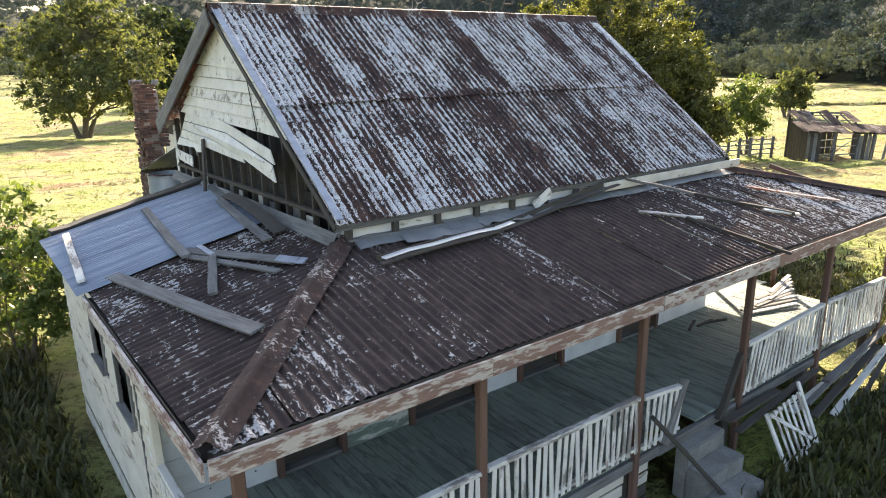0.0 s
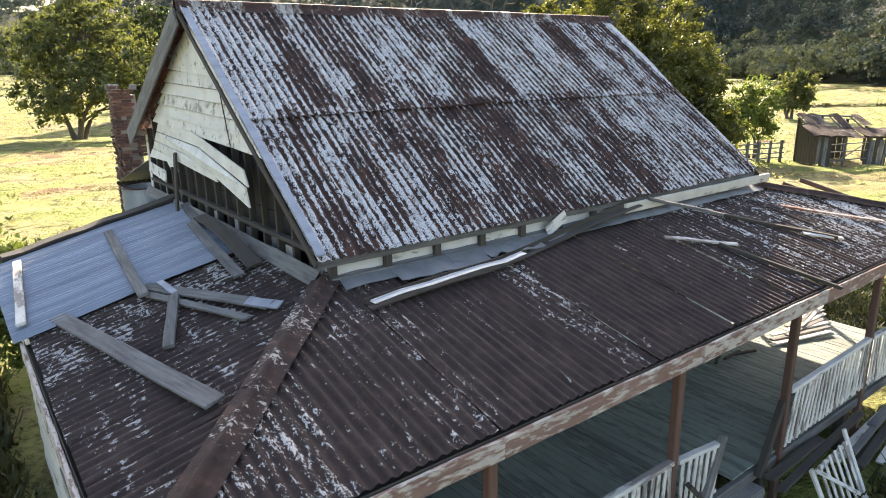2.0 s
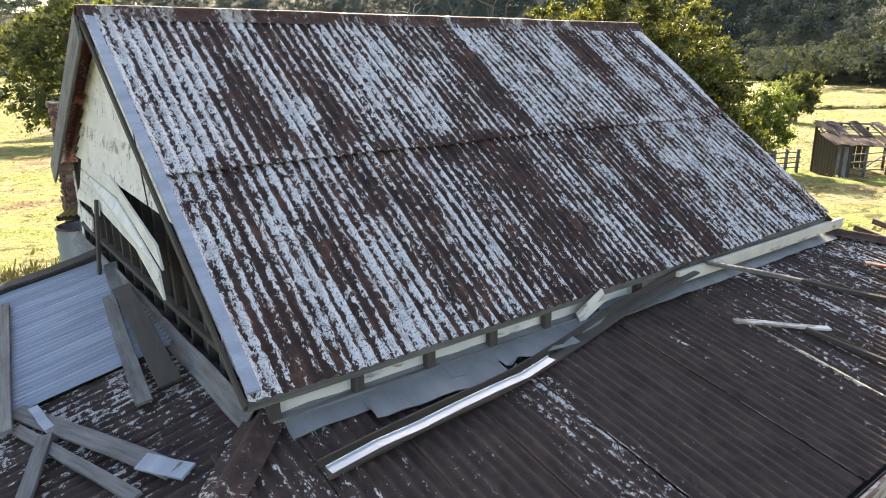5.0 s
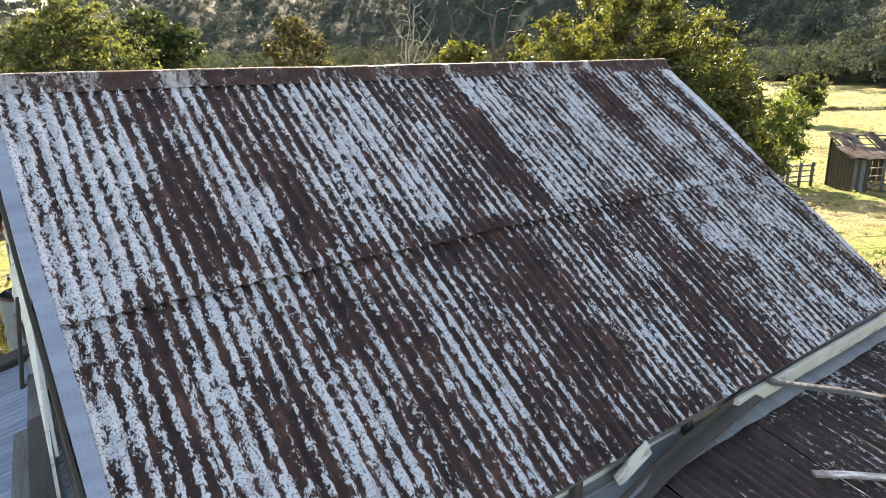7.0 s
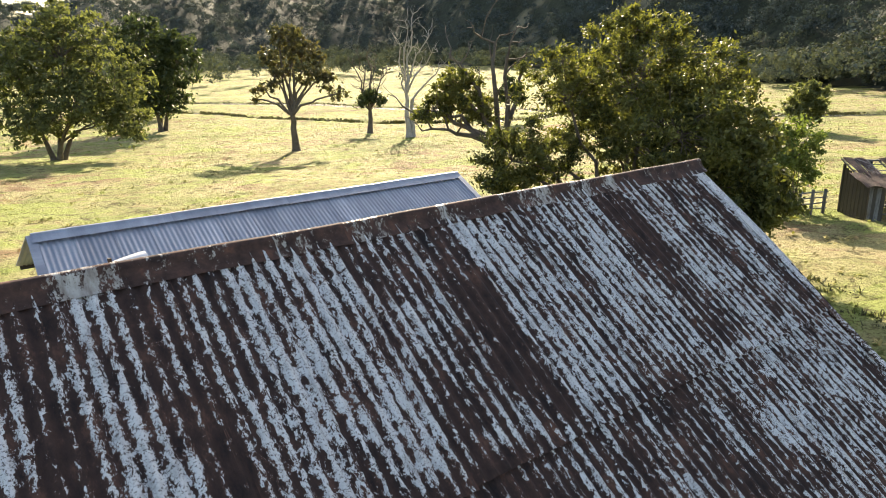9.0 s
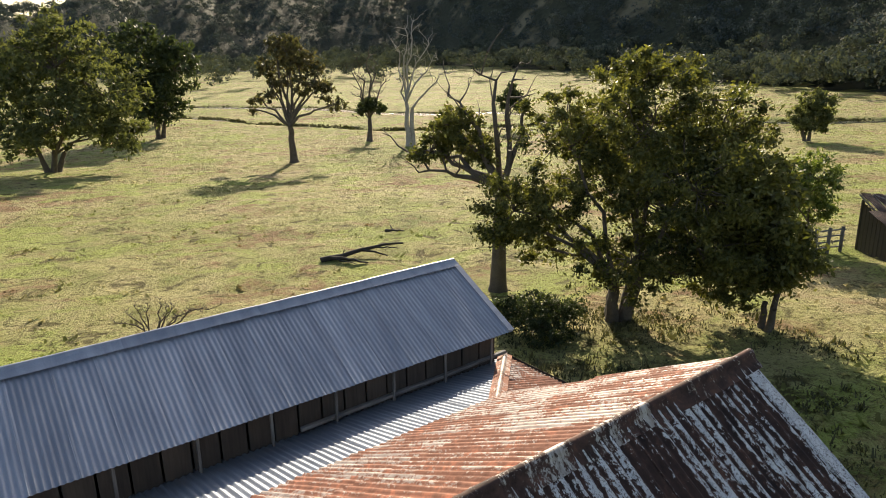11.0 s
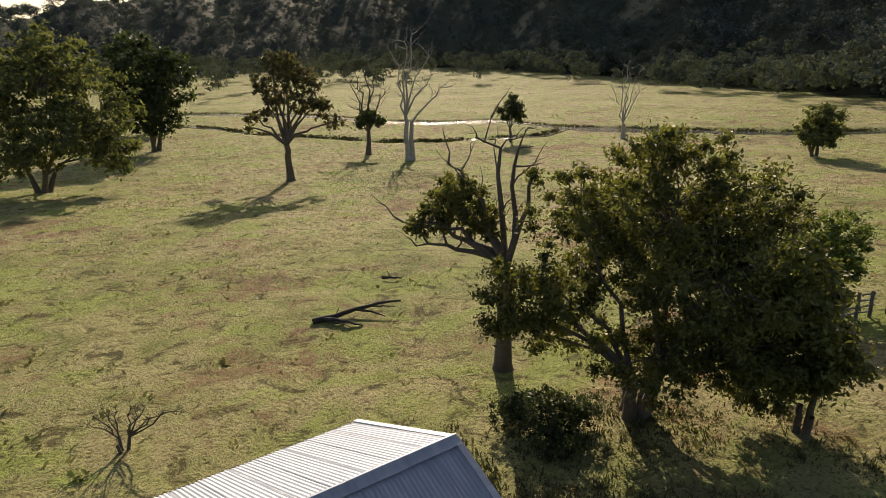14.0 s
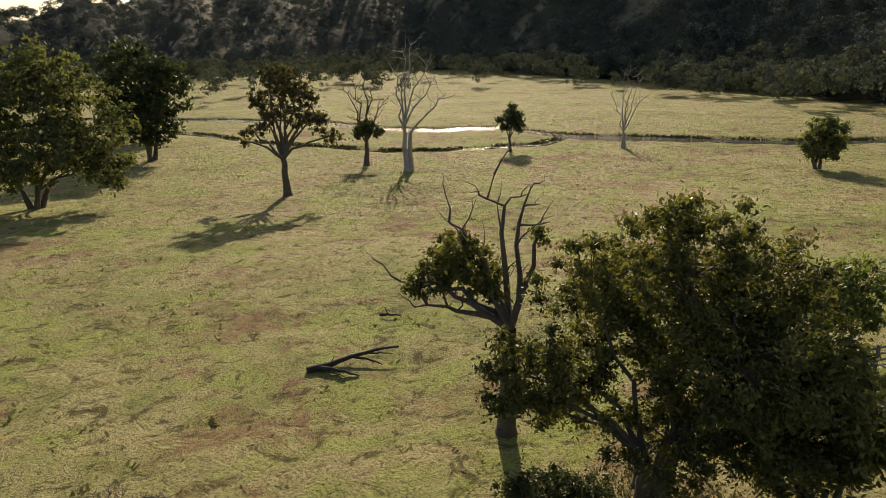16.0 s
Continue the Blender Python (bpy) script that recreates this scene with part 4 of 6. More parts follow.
def leaf_arrays(rs, centres, radius, per, size, flat=0.75):
    """Leaves as small quads in uneven clumps round the centres."""
    c = np.repeat(np.asarray(centres, float), per, axis=0)
    n = len(c)
    g = rs.normal(0, 1, (n, 3))
    g /= np.maximum(np.linalg.norm(g, axis=1, keepdims=True), 1e-6)
    rad = np.repeat(radius * rs.uniform(0.5, 1.3, len(centres)), per)[:, None] * np.abs(rs.normal(0, 0.62, (n, 1)))
    p = c + g * rad * np.array([1, 1, flat])
    a = rs.normal(0, 1, (n, 3))
    a /= np.linalg.norm(a, axis=1, keepdims=True)
    b = np.cross(a, rs.normal(0, 1, (n, 3)))
    b /= np.maximum(np.linalg.norm(b, axis=1, keepdims=True), 1e-6)
    s = size * rs.uniform(0.55, 1.4, (n, 1))
    v = np.stack([p - a * s, p + b * s * 0.45, p + a * s, p - b * s * 0.45], 1)
    return v.reshape(-1, 3)


def leaf_mesh(v, name="crown"):
    n = len(v) // 4
    me = bpy.data.meshes.new(name)
    me.vertices.add(len(v))
    me.vertices.foreach_set("co", v.astype(np.float32).ravel())
    me.loops.add(len(v))
    me.loops.foreach_set("vertex_index", np.arange(len(v), dtype=np.int32))
    me.polygons.add(n)
    me.polygons.foreach_set("loop_start", np.arange(0, len(v), 4, dtype=np.int32))
    me.update(calc_edges=True)
    return me


def gz(x, y):
    return float(ground_z(x, y))


def tree(x, y, lumps, stem, material, seed, label, clumps=150, clump=0.8, per=60, leaf=0.15, fork=0.25, stems=1, bark=None, bare=(), name="tree", category="tree", shell=0.55, limbs=60, twigs=2):
    """lumps: masses of the crown as (side, ahead, height, half-width, half-height); bare: ends of leafless limbs as (side, ahead, height).
    The stem forks into limbs that reach the clumps of leaves."""
    rnd, rs = random.Random(seed), np.random.RandomState(seed)
    z = gz(x, y)
    foot = Vector((x, y, z))

    def at(s, a, h):
        return foot + SIDE * s + FWD * a + Vector((0, 0, h))

    top = max([l[2] + l[4] for l in lumps] + [b[2] for b in bare] + [1])
    vs, fs = [], []
    forks = []
    for k in range(stems):
        ang = 6.28 * (k + rnd.uniform(-0.2, 0.2)) / stems
        o = Vector((math.cos(ang), math.sin(ang), 0)) * (stem * 0.7 if stems > 1 else 0)
        a = foot + o - Vector((0, 0, 0.3))
        b = foot + o * 2.2 + Vector((rnd.uniform(-1, 1) * 0.04 * top, rnd.uniform(-1, 1) * 0.04 * top, top * fork * rnd.uniform(0.8, 1.2)))
        r = stem / (1 + 0.35 * (stems - 1))
        tube(vs, fs, [a, a + (b - a) * 0.12, a + (b - a) * 0.35], [r * 1.7, r * 1.2, r], 9)
        pts = limb(rnd, vs, fs, a + (b - a) * 0.34, b, r, r * 0.75, 0.02, 9, 4, 0.03)
        forks.append((pts[-1], r * 0.75))
    # main limbs to each mass, then lesser limbs to the clumps
    heads = []
    for s, a, h, rw, rh in lumps:
        f, r = min(forks, key=lambda q: (q[0] - at(s, a, h)).length)
        pts = limb(rnd, vs, fs, f, at(s, a, h), r * 0.62, r * 0.22, 0.10, 7)
        heads.append([(p, r * 0.4) for p in pts[1:]])
    vol = np.array([l[3] ** 2 * l[4] for l in lumps]) ** 0.8 if lumps else np.zeros(0)
    cs = []
    for (s, a, h, rw, rh), hd, share in zip(lumps, heads, vol / max(vol.sum(), 1e-6) if lumps else []):
        for i in range(max(3, int(clumps * share))):
            g = rs.normal(0, 1, 3)
            g /= np.linalg.norm(g)
            u = rs.uniform(0.1, 1) ** shell
            c = at(s + g[0] * rw * u, a + g[1] * rw * u, max(h + g[2] * rh * u, 0.3))
            cs.append(list(c))
            if rs.uniform() < limbs / clumps:
                p, r = min(hd, key=lambda q: (q[0] - c).length + 0.3 * rs.uniform())
                limb(rnd, vs, fs, p, c, r * 0.5, 0.012 * top / 8, 0.06, 4, 3, 0.08)
    for s, a, h in bare:
        f, r = min(forks, key=lambda q: (q[0] - at(s, a, h)).length)
        pts = limb(rnd, vs, fs, f, at(s, a, h), r * 0.7, r * 0.12, 0.10, 6, 6, 0.05)
        for q in pts[2:]:
            for _ in range(twigs):
                e = q + Vector((rnd.uniform(-1, 1), rnd.uniform(-1, 1), rnd.uniform(0.0, 1.2))) * top * 0.10
                tw = limb(rnd, vs, fs, q, e, r * 0.22, r * 0.05, 0.05, 4, 3, 0.1)
                limb(rnd, vs, fs, tw[2], tw[2] + (e - q) * 0.5 + Vector((rnd.uniform(-1, 1), rnd.uniform(-1, 1), 0.6)) * top * 0.03, r * 0.1, r * 0.03, 0.05, 3, 3, 0.1)
    th = thing(name, (x, y, z), label, category)
    me = bpy.data.meshes.new("trunk")
    me.from_pydata([tuple(v) for v in vs], [], fs)
    part("trunk", smooth(me), bark or M_BARK, th)
    if cs and leaf > 0:
        part("crown", leaf_mesh(leaf_arrays(rs, cs, clump, per, leaf)), material, th)
    return th

# trees of the paddock
tree(29.8, 25.6, [(1.2, 0, 8.6, 3.4, 3.1), (-2.2, 0.3, 7.6, 2.4, 2.4), (3.9, 0.2, 7.4, 2.8, 2.7), (-4.6, 0, 5.0, 1.8, 1.7), (5.9, 0.2, 4.2, 1.6, 1.7), (2.0, -2.4, 6.2, 3.0, 2.4), (3.6, 0.5, 4.2, 3.0, 2.0), (-3.4, 0.8, 3.2, 1.1, 1.1), (5.2, -0.5, 2.4, 1.6, 1.2), (1.0, 2.6, 6.5, 3.2, 2.6), (0.8, 0, 10.6, 1.6, 1.1), (0.2, -1.2, 3.0, 2.6, 1.7), (3.4, -2.2, 3.8, 2.6, 1.9), (4.6, -1.6, 2.0, 2.0, 1.1), (-5.2, 0, 4.2, 1.2, 1.3), (-3.0, 0, 5.2, 1.9, 1.8), (-4.8, 0.4, 6.0, 1.1, 0.9)],
     0.55, M_LEAF_BIG, 21, "broad dark-leaved tree with several forking stems beside the house", 760, 0.62, 185, 0.098, 0.16, 4, limbs=260)
tree(28.9, 32.5, [(-2.0, 0, 8.5, 1.4, 1.1), (-3.3, 0.2, 7.4, 1.1, 0.8), (-0.9, 0, 7.4, 1.0, 1.0), (1.4, 0, 9.4, 0.6, 0.35)], 0.38, M_LEAF_BIG, 30, "broken old tree with a leafy clump and bare forked top", 120, 0.42, 90, 0.11, 0.42, 1,
     bare=((-0.5, 0, 12.0), (1.0, 0, 11.4), (-4.5, 0.2, 7.4), (-3.9, -0.3, 6.4), (-2.4, 0, 10.0)), limbs=50, twigs=1)
tree(57.7, 119.5, [(0.4, 0, 19, 3, 3.2), (-3.4, 0, 16, 2.2, 2.8), (2.8, 1, 17.5, 2.6, 3), (5.8, 0, 12.8, 2.4, 2.2), (8.0, 0, 10.0, 1.8, 1.3), (-5.8, 0, 11.4, 1.6, 1.3), (-2.4, -1.5, 12.6, 2, 2), (3.4, -1, 13.5, 2.4, 2), (0, 0, 15, 2.2, 2.2), (-1.6, 1, 20.8, 2, 1.6), (-6.4, 0, 9.4, 0.9, 0.7), (5.4, 1, 16.0, 1.5, 1.6)], 0.62, M_LEAF_GUM, 22,
     "open olive-leaved gum tree standing alone in the paddock", 230, 1.0, 34, 0.34, 0.24, 1, limbs=200)
tree(21.9, 137.5, [(3, 0, 17.0, 10, 8.6), (11.5, 0, 13.0, 6.5, 7.0), (-5.5, 0, 15.5, 7.5, 8.5), (6, -4, 9, 8, 5), (14, 0, 7.0, 4.5, 4.5), (2, 4, 21, 7, 6), (-1, -3, 7, 8, 4), (10, 2, 7, 6, 4)], 0.95, M_LEAF_L, 23,
     "large spreading green shade tree on several stems", 520, 1.6, 62, 0.38, 0.14, 4, limbs=170)
tree(-12.0, 150, [(0, 0, 14, 9, 8.0), (6, 0, 10, 6, 6)], 0.8, M_LEAF_L, 41, "large green shade tree", 260, 2.2, 45, 0.5, 0.16, 3, limbs=60)
tree(54.3, 194, [(-3, 0, 22.0, 8, 8.6), (6, 0, 17, 6, 9.5), (-6, 2, 14, 6, 7), (1, -2, 10, 7, 6)], 0.9, M_LEAF_DARK, 24, "tall dark leafy tree beside the creek", 330, 2.2, 55, 0.55, 0.2, 3, limbs=80)
tree(66, 240, [(0, 0, 9, 7, 6), (-8, 0, 8, 6, 5)], 0.5, M_LEAF_DARK, 42, "low dark creekside tree", 130, 2.4, 45, 0.6, 0.2, 2, limbs=30)
tree(89.9, 146.8, [(0.6, 0, 9.0, 2.4, 2.0), (2.3, 0, 7.8, 1.7, 1.3), (-1.7, 0.4, 7.6, 1.7, 1.4)], 0.62, M_LEAF_DARK, 25, "half-dead tree with one dark clump under bare limbs", 60, 1.2, 50, 0.35, 0.3, 1, bare=((-4.2, 0, 17), (0.8, 0, 20), (4.6, 0, 15), (2.5, 1, 18), (-2, -1, 19)), limbs=20)
tree(92.0, 132.3, [], 0.75, M_LEAF_DARK, 26, "bare pale dead gum tree", 0, 1, 1, 0.0, 0.3, 2, M_BARK_PALE, ((-2.6, 0, 21), (1.2, 0, 26.5), (8.5, 0, 15.5), (4.5, 0, 22), (-0.5, 1, 25), (6.5, -1, 18.5)))
tree(154.2, 123.4, [], 0.6, M_LEAF_DARK, 27, "bare pale dead gum tree with many stems", 0, 1, 1, 0.0, 0.2, 3, M_BARK_PALE, ((-3.6, 0, 13), (-1.2, 0, 17), (0.6, 0, 19.5), (3.4, 0, 17), (5.0, 0, 13), (1.8, 1, 18)))
tree(148.2, 71.9, [(0.8, 0, 7.4, 3.6, 3.2), (-2.0, 0, 5.0, 2.4, 2.2), (2.6, 0, 4.2, 2.2, 2.4), (-0.6, 0, 3.0, 2.0, 1.6)], 0.5, M_LEAF_L, 28, "rounded dark paddock tree", 150, 1.1, 60, 0.34, 0.2, 2, limbs=40)
tree(128.5, 139.2, [(0.3, 0, 9.6, 2.4, 2.6), (-1.7, 0, 7.2, 2.0, 1.9), (1.9, 0.5, 6.6, 1.9, 1.6), (0.8, -1, 7.6, 2.0, 1.8)], 0.4, M_LEAF_DARK, 29, "small dark paddock tree", 90, 1.1, 60, 0.34, 0.3, 1, limbs=30)
tree(48.4, 26.0, [(-0.3, 0, 4.2, 1.7, 1.9), (0.5, 0.3, 2.5, 1.2, 1.2), (-1.9, 0, 3.0, 1.5, 1.5)], 0.2, M_LEAF_HEDGE, 31, "bushy small tree beside the timber rail yard", 130, 0.6, 70, 0.13, 0.2, 3, limbs=60)
tree(32.9, 20.4, [(-0.6, 0, 5.4, 1.6, 1.7), (0.4, 0, 3.4, 1.5, 1.4), (-0.8, 0, 2.8, 1.4, 1.3)], 0.25, M_LEAF_BIG, 32, "leafy side tree at the edge of the broad tree", 150, 0.65, 80, 0.135, 0.2, 3, limbs=60)
tree(1.2, 16.8, [(0, 0, 2.6, 1.5, 1.5), (0.8, -0.3, 2.0, 0.8, 1.2), (-1.6, 0.2, 2.4, 1.4, 1.6), (0.3, 0.2, 1.2, 1.2, 0.9)], 0.09, M_LEAF_HEDGE, 33, "bright green shrub crowding the side of the house", 150, 0.42, 80, 0.075, 0.15, 4, name="shrub", category="shrub", limbs=60)
tree(-2.0, 13.6, [(0, 0, 1.6, 1.2, 1.2), (-1.0, 0, 1.2, 1.0, 0.9)], 0.06, M_LEAF_HEDGE, 34, "untidy green shrub under the side wall", 80, 0.42, 70, 0.075, 0.15, 4, name="shrub", category="shrub", limbs=40)
tree(12.8, 36.3, [], 0.14, M_LEAF_DARK, 35, "bare grey leafless shrub", 0, 1, 1, 0.0, 0.2, 3, M_BARK, ((-1.5, 0, 1.1), (3.0, 0, 1.8), (0.5, 0, 2.1), (1.6, 0.2, 1.4), (-0.6, 0, 1.8), (1.0, -0.3, 1.9), (-1.1, 0.2, 1.5), (0.1, -0.3, 2.0), (0.9, 0.3, 1.7), (2.2, 0, 1.5)), name="bare_shrub", category="shrub", twigs=4)

tree(26.0, 27.0, [(0, 0, 0.9, 1.4, 0.9), (1.3, 0.2, 0.8, 1.2, 0.7), (-1.1, 0.3, 0.7, 1.0, 0.6), (0.4, -1.5, 0.6, 1.1, 0.6)], 0.06, M_LEAF_DARK, 36, "low dark bush in the shade behind the wing", 200, 0.36, 80, 0.07, 0.15, 4, name="shrub", category="shrub", limbs=40)
rw = random.Random(12)
for i in range(7):
    wx, wy = rw.uniform(-4.5, 0.2), rw.uniform(4.5, 12.5)
    tree(wx, wy, [(0, 0, 0.45, 0.7, 0.4), (0.5, 0.2, 0.35, 0.5, 0.3)], 0.03, M_LEAF_DARK, 50 + i, "rank dark weeds growing in the shaded side yard", 26, 0.3, 60, 0.07, 0.15, 3, name="weed_clump", category="weeds", limbs=12)

# fallen timber
def fallen(x, y, arms, r, label, seed, material=None, name="fallen_log"):
    rnd = random.Random(seed)
    vs, fs = [], []
    o = Vector((x, y, gz(x, y) + r * 0.8))
    main = []
    for s, a, h, k, j in arms:
        e = o + SIDE * s + FWD * a
        e.z = gz(e.x, e.y) + h
        st = main[j] if main else o  # side branches leave the main stem at its point j
        pts = limb(rnd, vs, fs, st, e, r * k, r * k * 0.28, 0.02, 7, 8, 0.022)
        main = main or pts
    me = bpy.data.meshes.new(name)
    me.from_pydata([tuple(v) for v in vs], [], fs)
    me.materials.append(material or M_LOG)
    return tagged(new(name, smooth(me)), label, "fallen log")


fallen(25.2, 45.3, ((5.2, 1.9, 0.75, 1.0, 0), (3.1, -0.8, 0.12, 0.7, 1), (4.3, 0.5, 0.2, 0.5, 4), (1.5, 0.7, 0.75, 0.28, 2), (4.9, 1.2, 0.55, 0.35, 5), (2.4, -1.0, 0.1, 0.35, 1)), 0.22, "dark fallen dead branch lying in the grass", 3)
fallen(34.2, 51.8, ((1.5, -0.3, 0.1, 1.0, 0), (0.3, 0.6, 0.5, 0.6, 3)), 0.14, "short dark fallen branch in the grass", 4)
fallen(20.5, 24.8, ((2.4, -2.4, 0.2, 1.0, 0), (1.9, -0.9, 0.5, 0.6, 3), (0.4, -1.4, 0.8, 0.5, 2)), 0.12, "twisted fallen branch near the tree", 5)


def crown_shell(rs, centres, radii, per):
    """Far crowns: leaves laid round uneven rounded masses, denser above."""
    c = np.repeat(np.asarray(centres, float), per, axis=0)
    r = np.repeat(np.asarray(radii, float), per)[:, None]
    n = len(c)
    g = rs.normal(0, 1, (n, 3)) + np.array([0, 0, 0.35])
    g /= np.maximum(np.linalg.norm(g, axis=1, keepdims=True), 1e-6)
    p = c + g * r * rs.uniform(0.62, 1.12, (n, 1)) * np.array([1, 1, 0.82])
    nrm = g + rs.normal(0, 0.45, (n, 3))
    nrm /= np.linalg.norm(nrm, axis=1, keepdims=True)
    a = np.cross(nrm, rs.normal(0, 1, (n, 3)))
    a /= np.maximum(np.linalg.norm(a, axis=1, keepdims=True), 1e-6)
    b = np.cross(nrm, a)
    q = r * rs.uniform(0.12, 0.30, (n, 1))
    return np.stack([p - a * q, p + b * q * 0.7, p + a * q, p - b * q * 0.7], 1).reshape(-1, 3)


def far_woods():
    rs = np.random.RandomState(5)
    groups = {"hill": ([], []), "edge": ([], [])}

    def far_tree(az, r, h, kind, wide):
        s, w = r * math.cos(math.radians(az)), r * math.sin(math.radians(az))
        x, y = 0.6 * s + 0.8 * w, 0.8 * s - 0.6 * w
        z = gz(x, y)
        cs, rr = groups[kind]
        for k in range(rs.randint(3, 6)):
            u = rs.uniform(0.34, 0.86) if kind == "edge" else rs.uniform(0.45, 0.9)
            cs.append((x + rs.normal(0, h * wide), y + rs.normal(0, h * wide), z + h * u))
            rr.append(h * rs.uniform(0.13, 0.25))

    count = 0
    while count < 4200:
        az = rs.uniform(-42, 42)
        r = 330 + 1150 * rs.uniform(0, 1)
        start = float(np.interp(az, AZ, HILL_START))
        low = r < start + 25
        if -17 < az < 1 and start - 10 < r < start + 120 and rs.uniform() > 0.55:
            continue
        if r < start - 30 and rs.uniform() > (0.30 if r > start - 130 else 0.10 if r > 520 and az < 4 else 0.03 if r > 440 else 0.0):
            continue
        if r > start + (520 if -17 < az < 2.5 else 300):
            continue
        far_tree(az, r, rs.uniform(9, 20) * (1.1 if low else 1.0), "edge" if low else "hill", 0.17)
        count += 1
    for _ in range(230):  # the row of trees along the foot of the hills, with gaps
        az = rs.uniform(-9, 40)
        if math.sin(az * 1.9) > 0.93:
            continue
        r = float(np.interp(az, AZ, HILL_START)) + rs.uniform(-28, 6)
        far_tree(az, r, rs.uniform(10, 21) * (0.75 + r / 1700), "edge", 0.19)
    # the leaf colours of both woods carry the haze
    for kind, name, m, lab in (("edge", "valley_trees", M_LEAF_VALLEY, "grey-green gum trees along the foot of the hills, with haze in their colour"), ("hill", "hill_forest", M_LEAF_FAR, "eucalypt forest covering the hills, its leaves coloured haze blue")):
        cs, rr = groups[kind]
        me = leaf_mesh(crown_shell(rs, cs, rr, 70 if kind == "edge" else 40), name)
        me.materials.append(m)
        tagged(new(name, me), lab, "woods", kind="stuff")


far_woods()


def grass_tufts():
    """Uneven tussocks over the near paddock, thinning with distance."""
    rs = np.random.RandomState(9)
    n = 60000
    s = -6 + 300 * rs.uniform(0, 1, n) ** 1.6
    w = rs.uniform(-1, 1, n) * (14 + s * 0.85)
    x, y = 0.6 * s + 0.8 * w, 0.8 * s - 0.6 * w
    ok = ~((x > 1.4) & (x < 17.2) & (y > 4.4) & (y < 25))
    pat = np.sin(x * 0.21 + np.sin(y * 0.13) * 2) + np.sin(y * 0.27 - x * 0.11) + rs.normal(0, 1.6, n)
    ok &= pat > -0.3
    x, y, s = x[ok], y[ok], s[ok]
    z = ground_z(x, y)
    big = 0.05 + 0.24 * rs.uniform(0, 1, len(x)) ** 7 + 0.0006 * np.maximum(s, 0)
    vs = []
    for k in range(4):
        a = rs.uniform(0, 6.28, len(x))
        d = np.stack([np.cos(a), np.sin(a), np.zeros_like(a)], 1)
        p = np.stack([x, y, z - 0.02], 1) + rs.normal(0, 1, (len(x), 3)) * np.array([1, 1, 0]) * big[:, None] * 0.7
        q = np.cross(d, [0, 0, 1.0])
        h = big[:, None] * rs.uniform(0.6, 1.2, (len(x), 1))
        tip = p + np.array([0, 0, 0.6]) * h + d * h * 1.0
        wd = big[:, None] * 0.34
        vs.append(np.stack([p - q * wd, p + q * wd, tip + q * wd * 0.5, tip - q * wd * 0.5], 1).reshape(-1, 3))
    me = leaf_mesh(np.concatenate(vs), "grass")
    me.materials.append(M_GRASS)
    tagged(new("grass", me), "dry green and straw-coloured pasture tussocks", "grass", kind="stuff")


grass_tufts()


def yard_weeds():
    """Rank uncut grass round the house, coloured dark to deepen the shade there."""
    rs = np.random.RandomState(19)
    n = 90000
    x, y = rs.uniform(-7, 34, n), rs.uniform(-3, 31, n)
    dx, dy = np.maximum(np.maximum(1.6 - x, x - 16.6), 0), np.maximum(np.maximum(4.4 - y, y - 24.6), 0)
    d = np.hypot(dx, dy)
    # extra dark tufts laid in the tree and wing shadow to deepen it
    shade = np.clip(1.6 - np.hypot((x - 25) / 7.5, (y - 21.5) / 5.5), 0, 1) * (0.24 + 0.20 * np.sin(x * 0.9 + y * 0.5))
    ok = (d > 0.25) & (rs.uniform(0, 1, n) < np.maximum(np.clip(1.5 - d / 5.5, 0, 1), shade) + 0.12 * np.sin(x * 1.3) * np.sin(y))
    x, y = x[ok], y[ok]
    z = ground_z(x, y)
    h0 = (0.10 + 0.32 * rs.uniform(0, 1, len(x)) ** 1.6) * np.where(x > 18, 0.6, 1.0)
    vs = []
    for k in range(4):
        a = rs.uniform(0, 6.28, len(x))
        dd = np.stack([np.cos(a), np.sin(a), np.zeros_like(a)], 1)
        q = np.cross(dd, [0, 0, 1.0])
        p = np.stack([x, y, z - 0.03], 1) + rs.normal(0, 1, (len(x), 3)) * np.array([0.09, 0.09, 0])
        h = h0[:, None] * rs.uniform(0.6, 1.2, (len(x), 1))
        tip = p + np.array([0, 0, 1.0]) * h + dd * h * rs.uniform(0.2, 0.9, (len(x), 1))
        wd = 0.022 + 0.03 * rs.uniform(0, 1, (len(x), 1))
        vs.append(np.stack([p - q * wd, p + q * wd, tip + q * wd * 0.3, tip - q * wd * 0.3], 1).reshape(-1, 3))
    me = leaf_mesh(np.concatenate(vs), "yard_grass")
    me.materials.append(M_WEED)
    tagged(new("yard_grass", me), "rank uncut grass and weeds round the house, coloured dark to deepen the shade", "grass", kind="stuff")


yard_weeds()


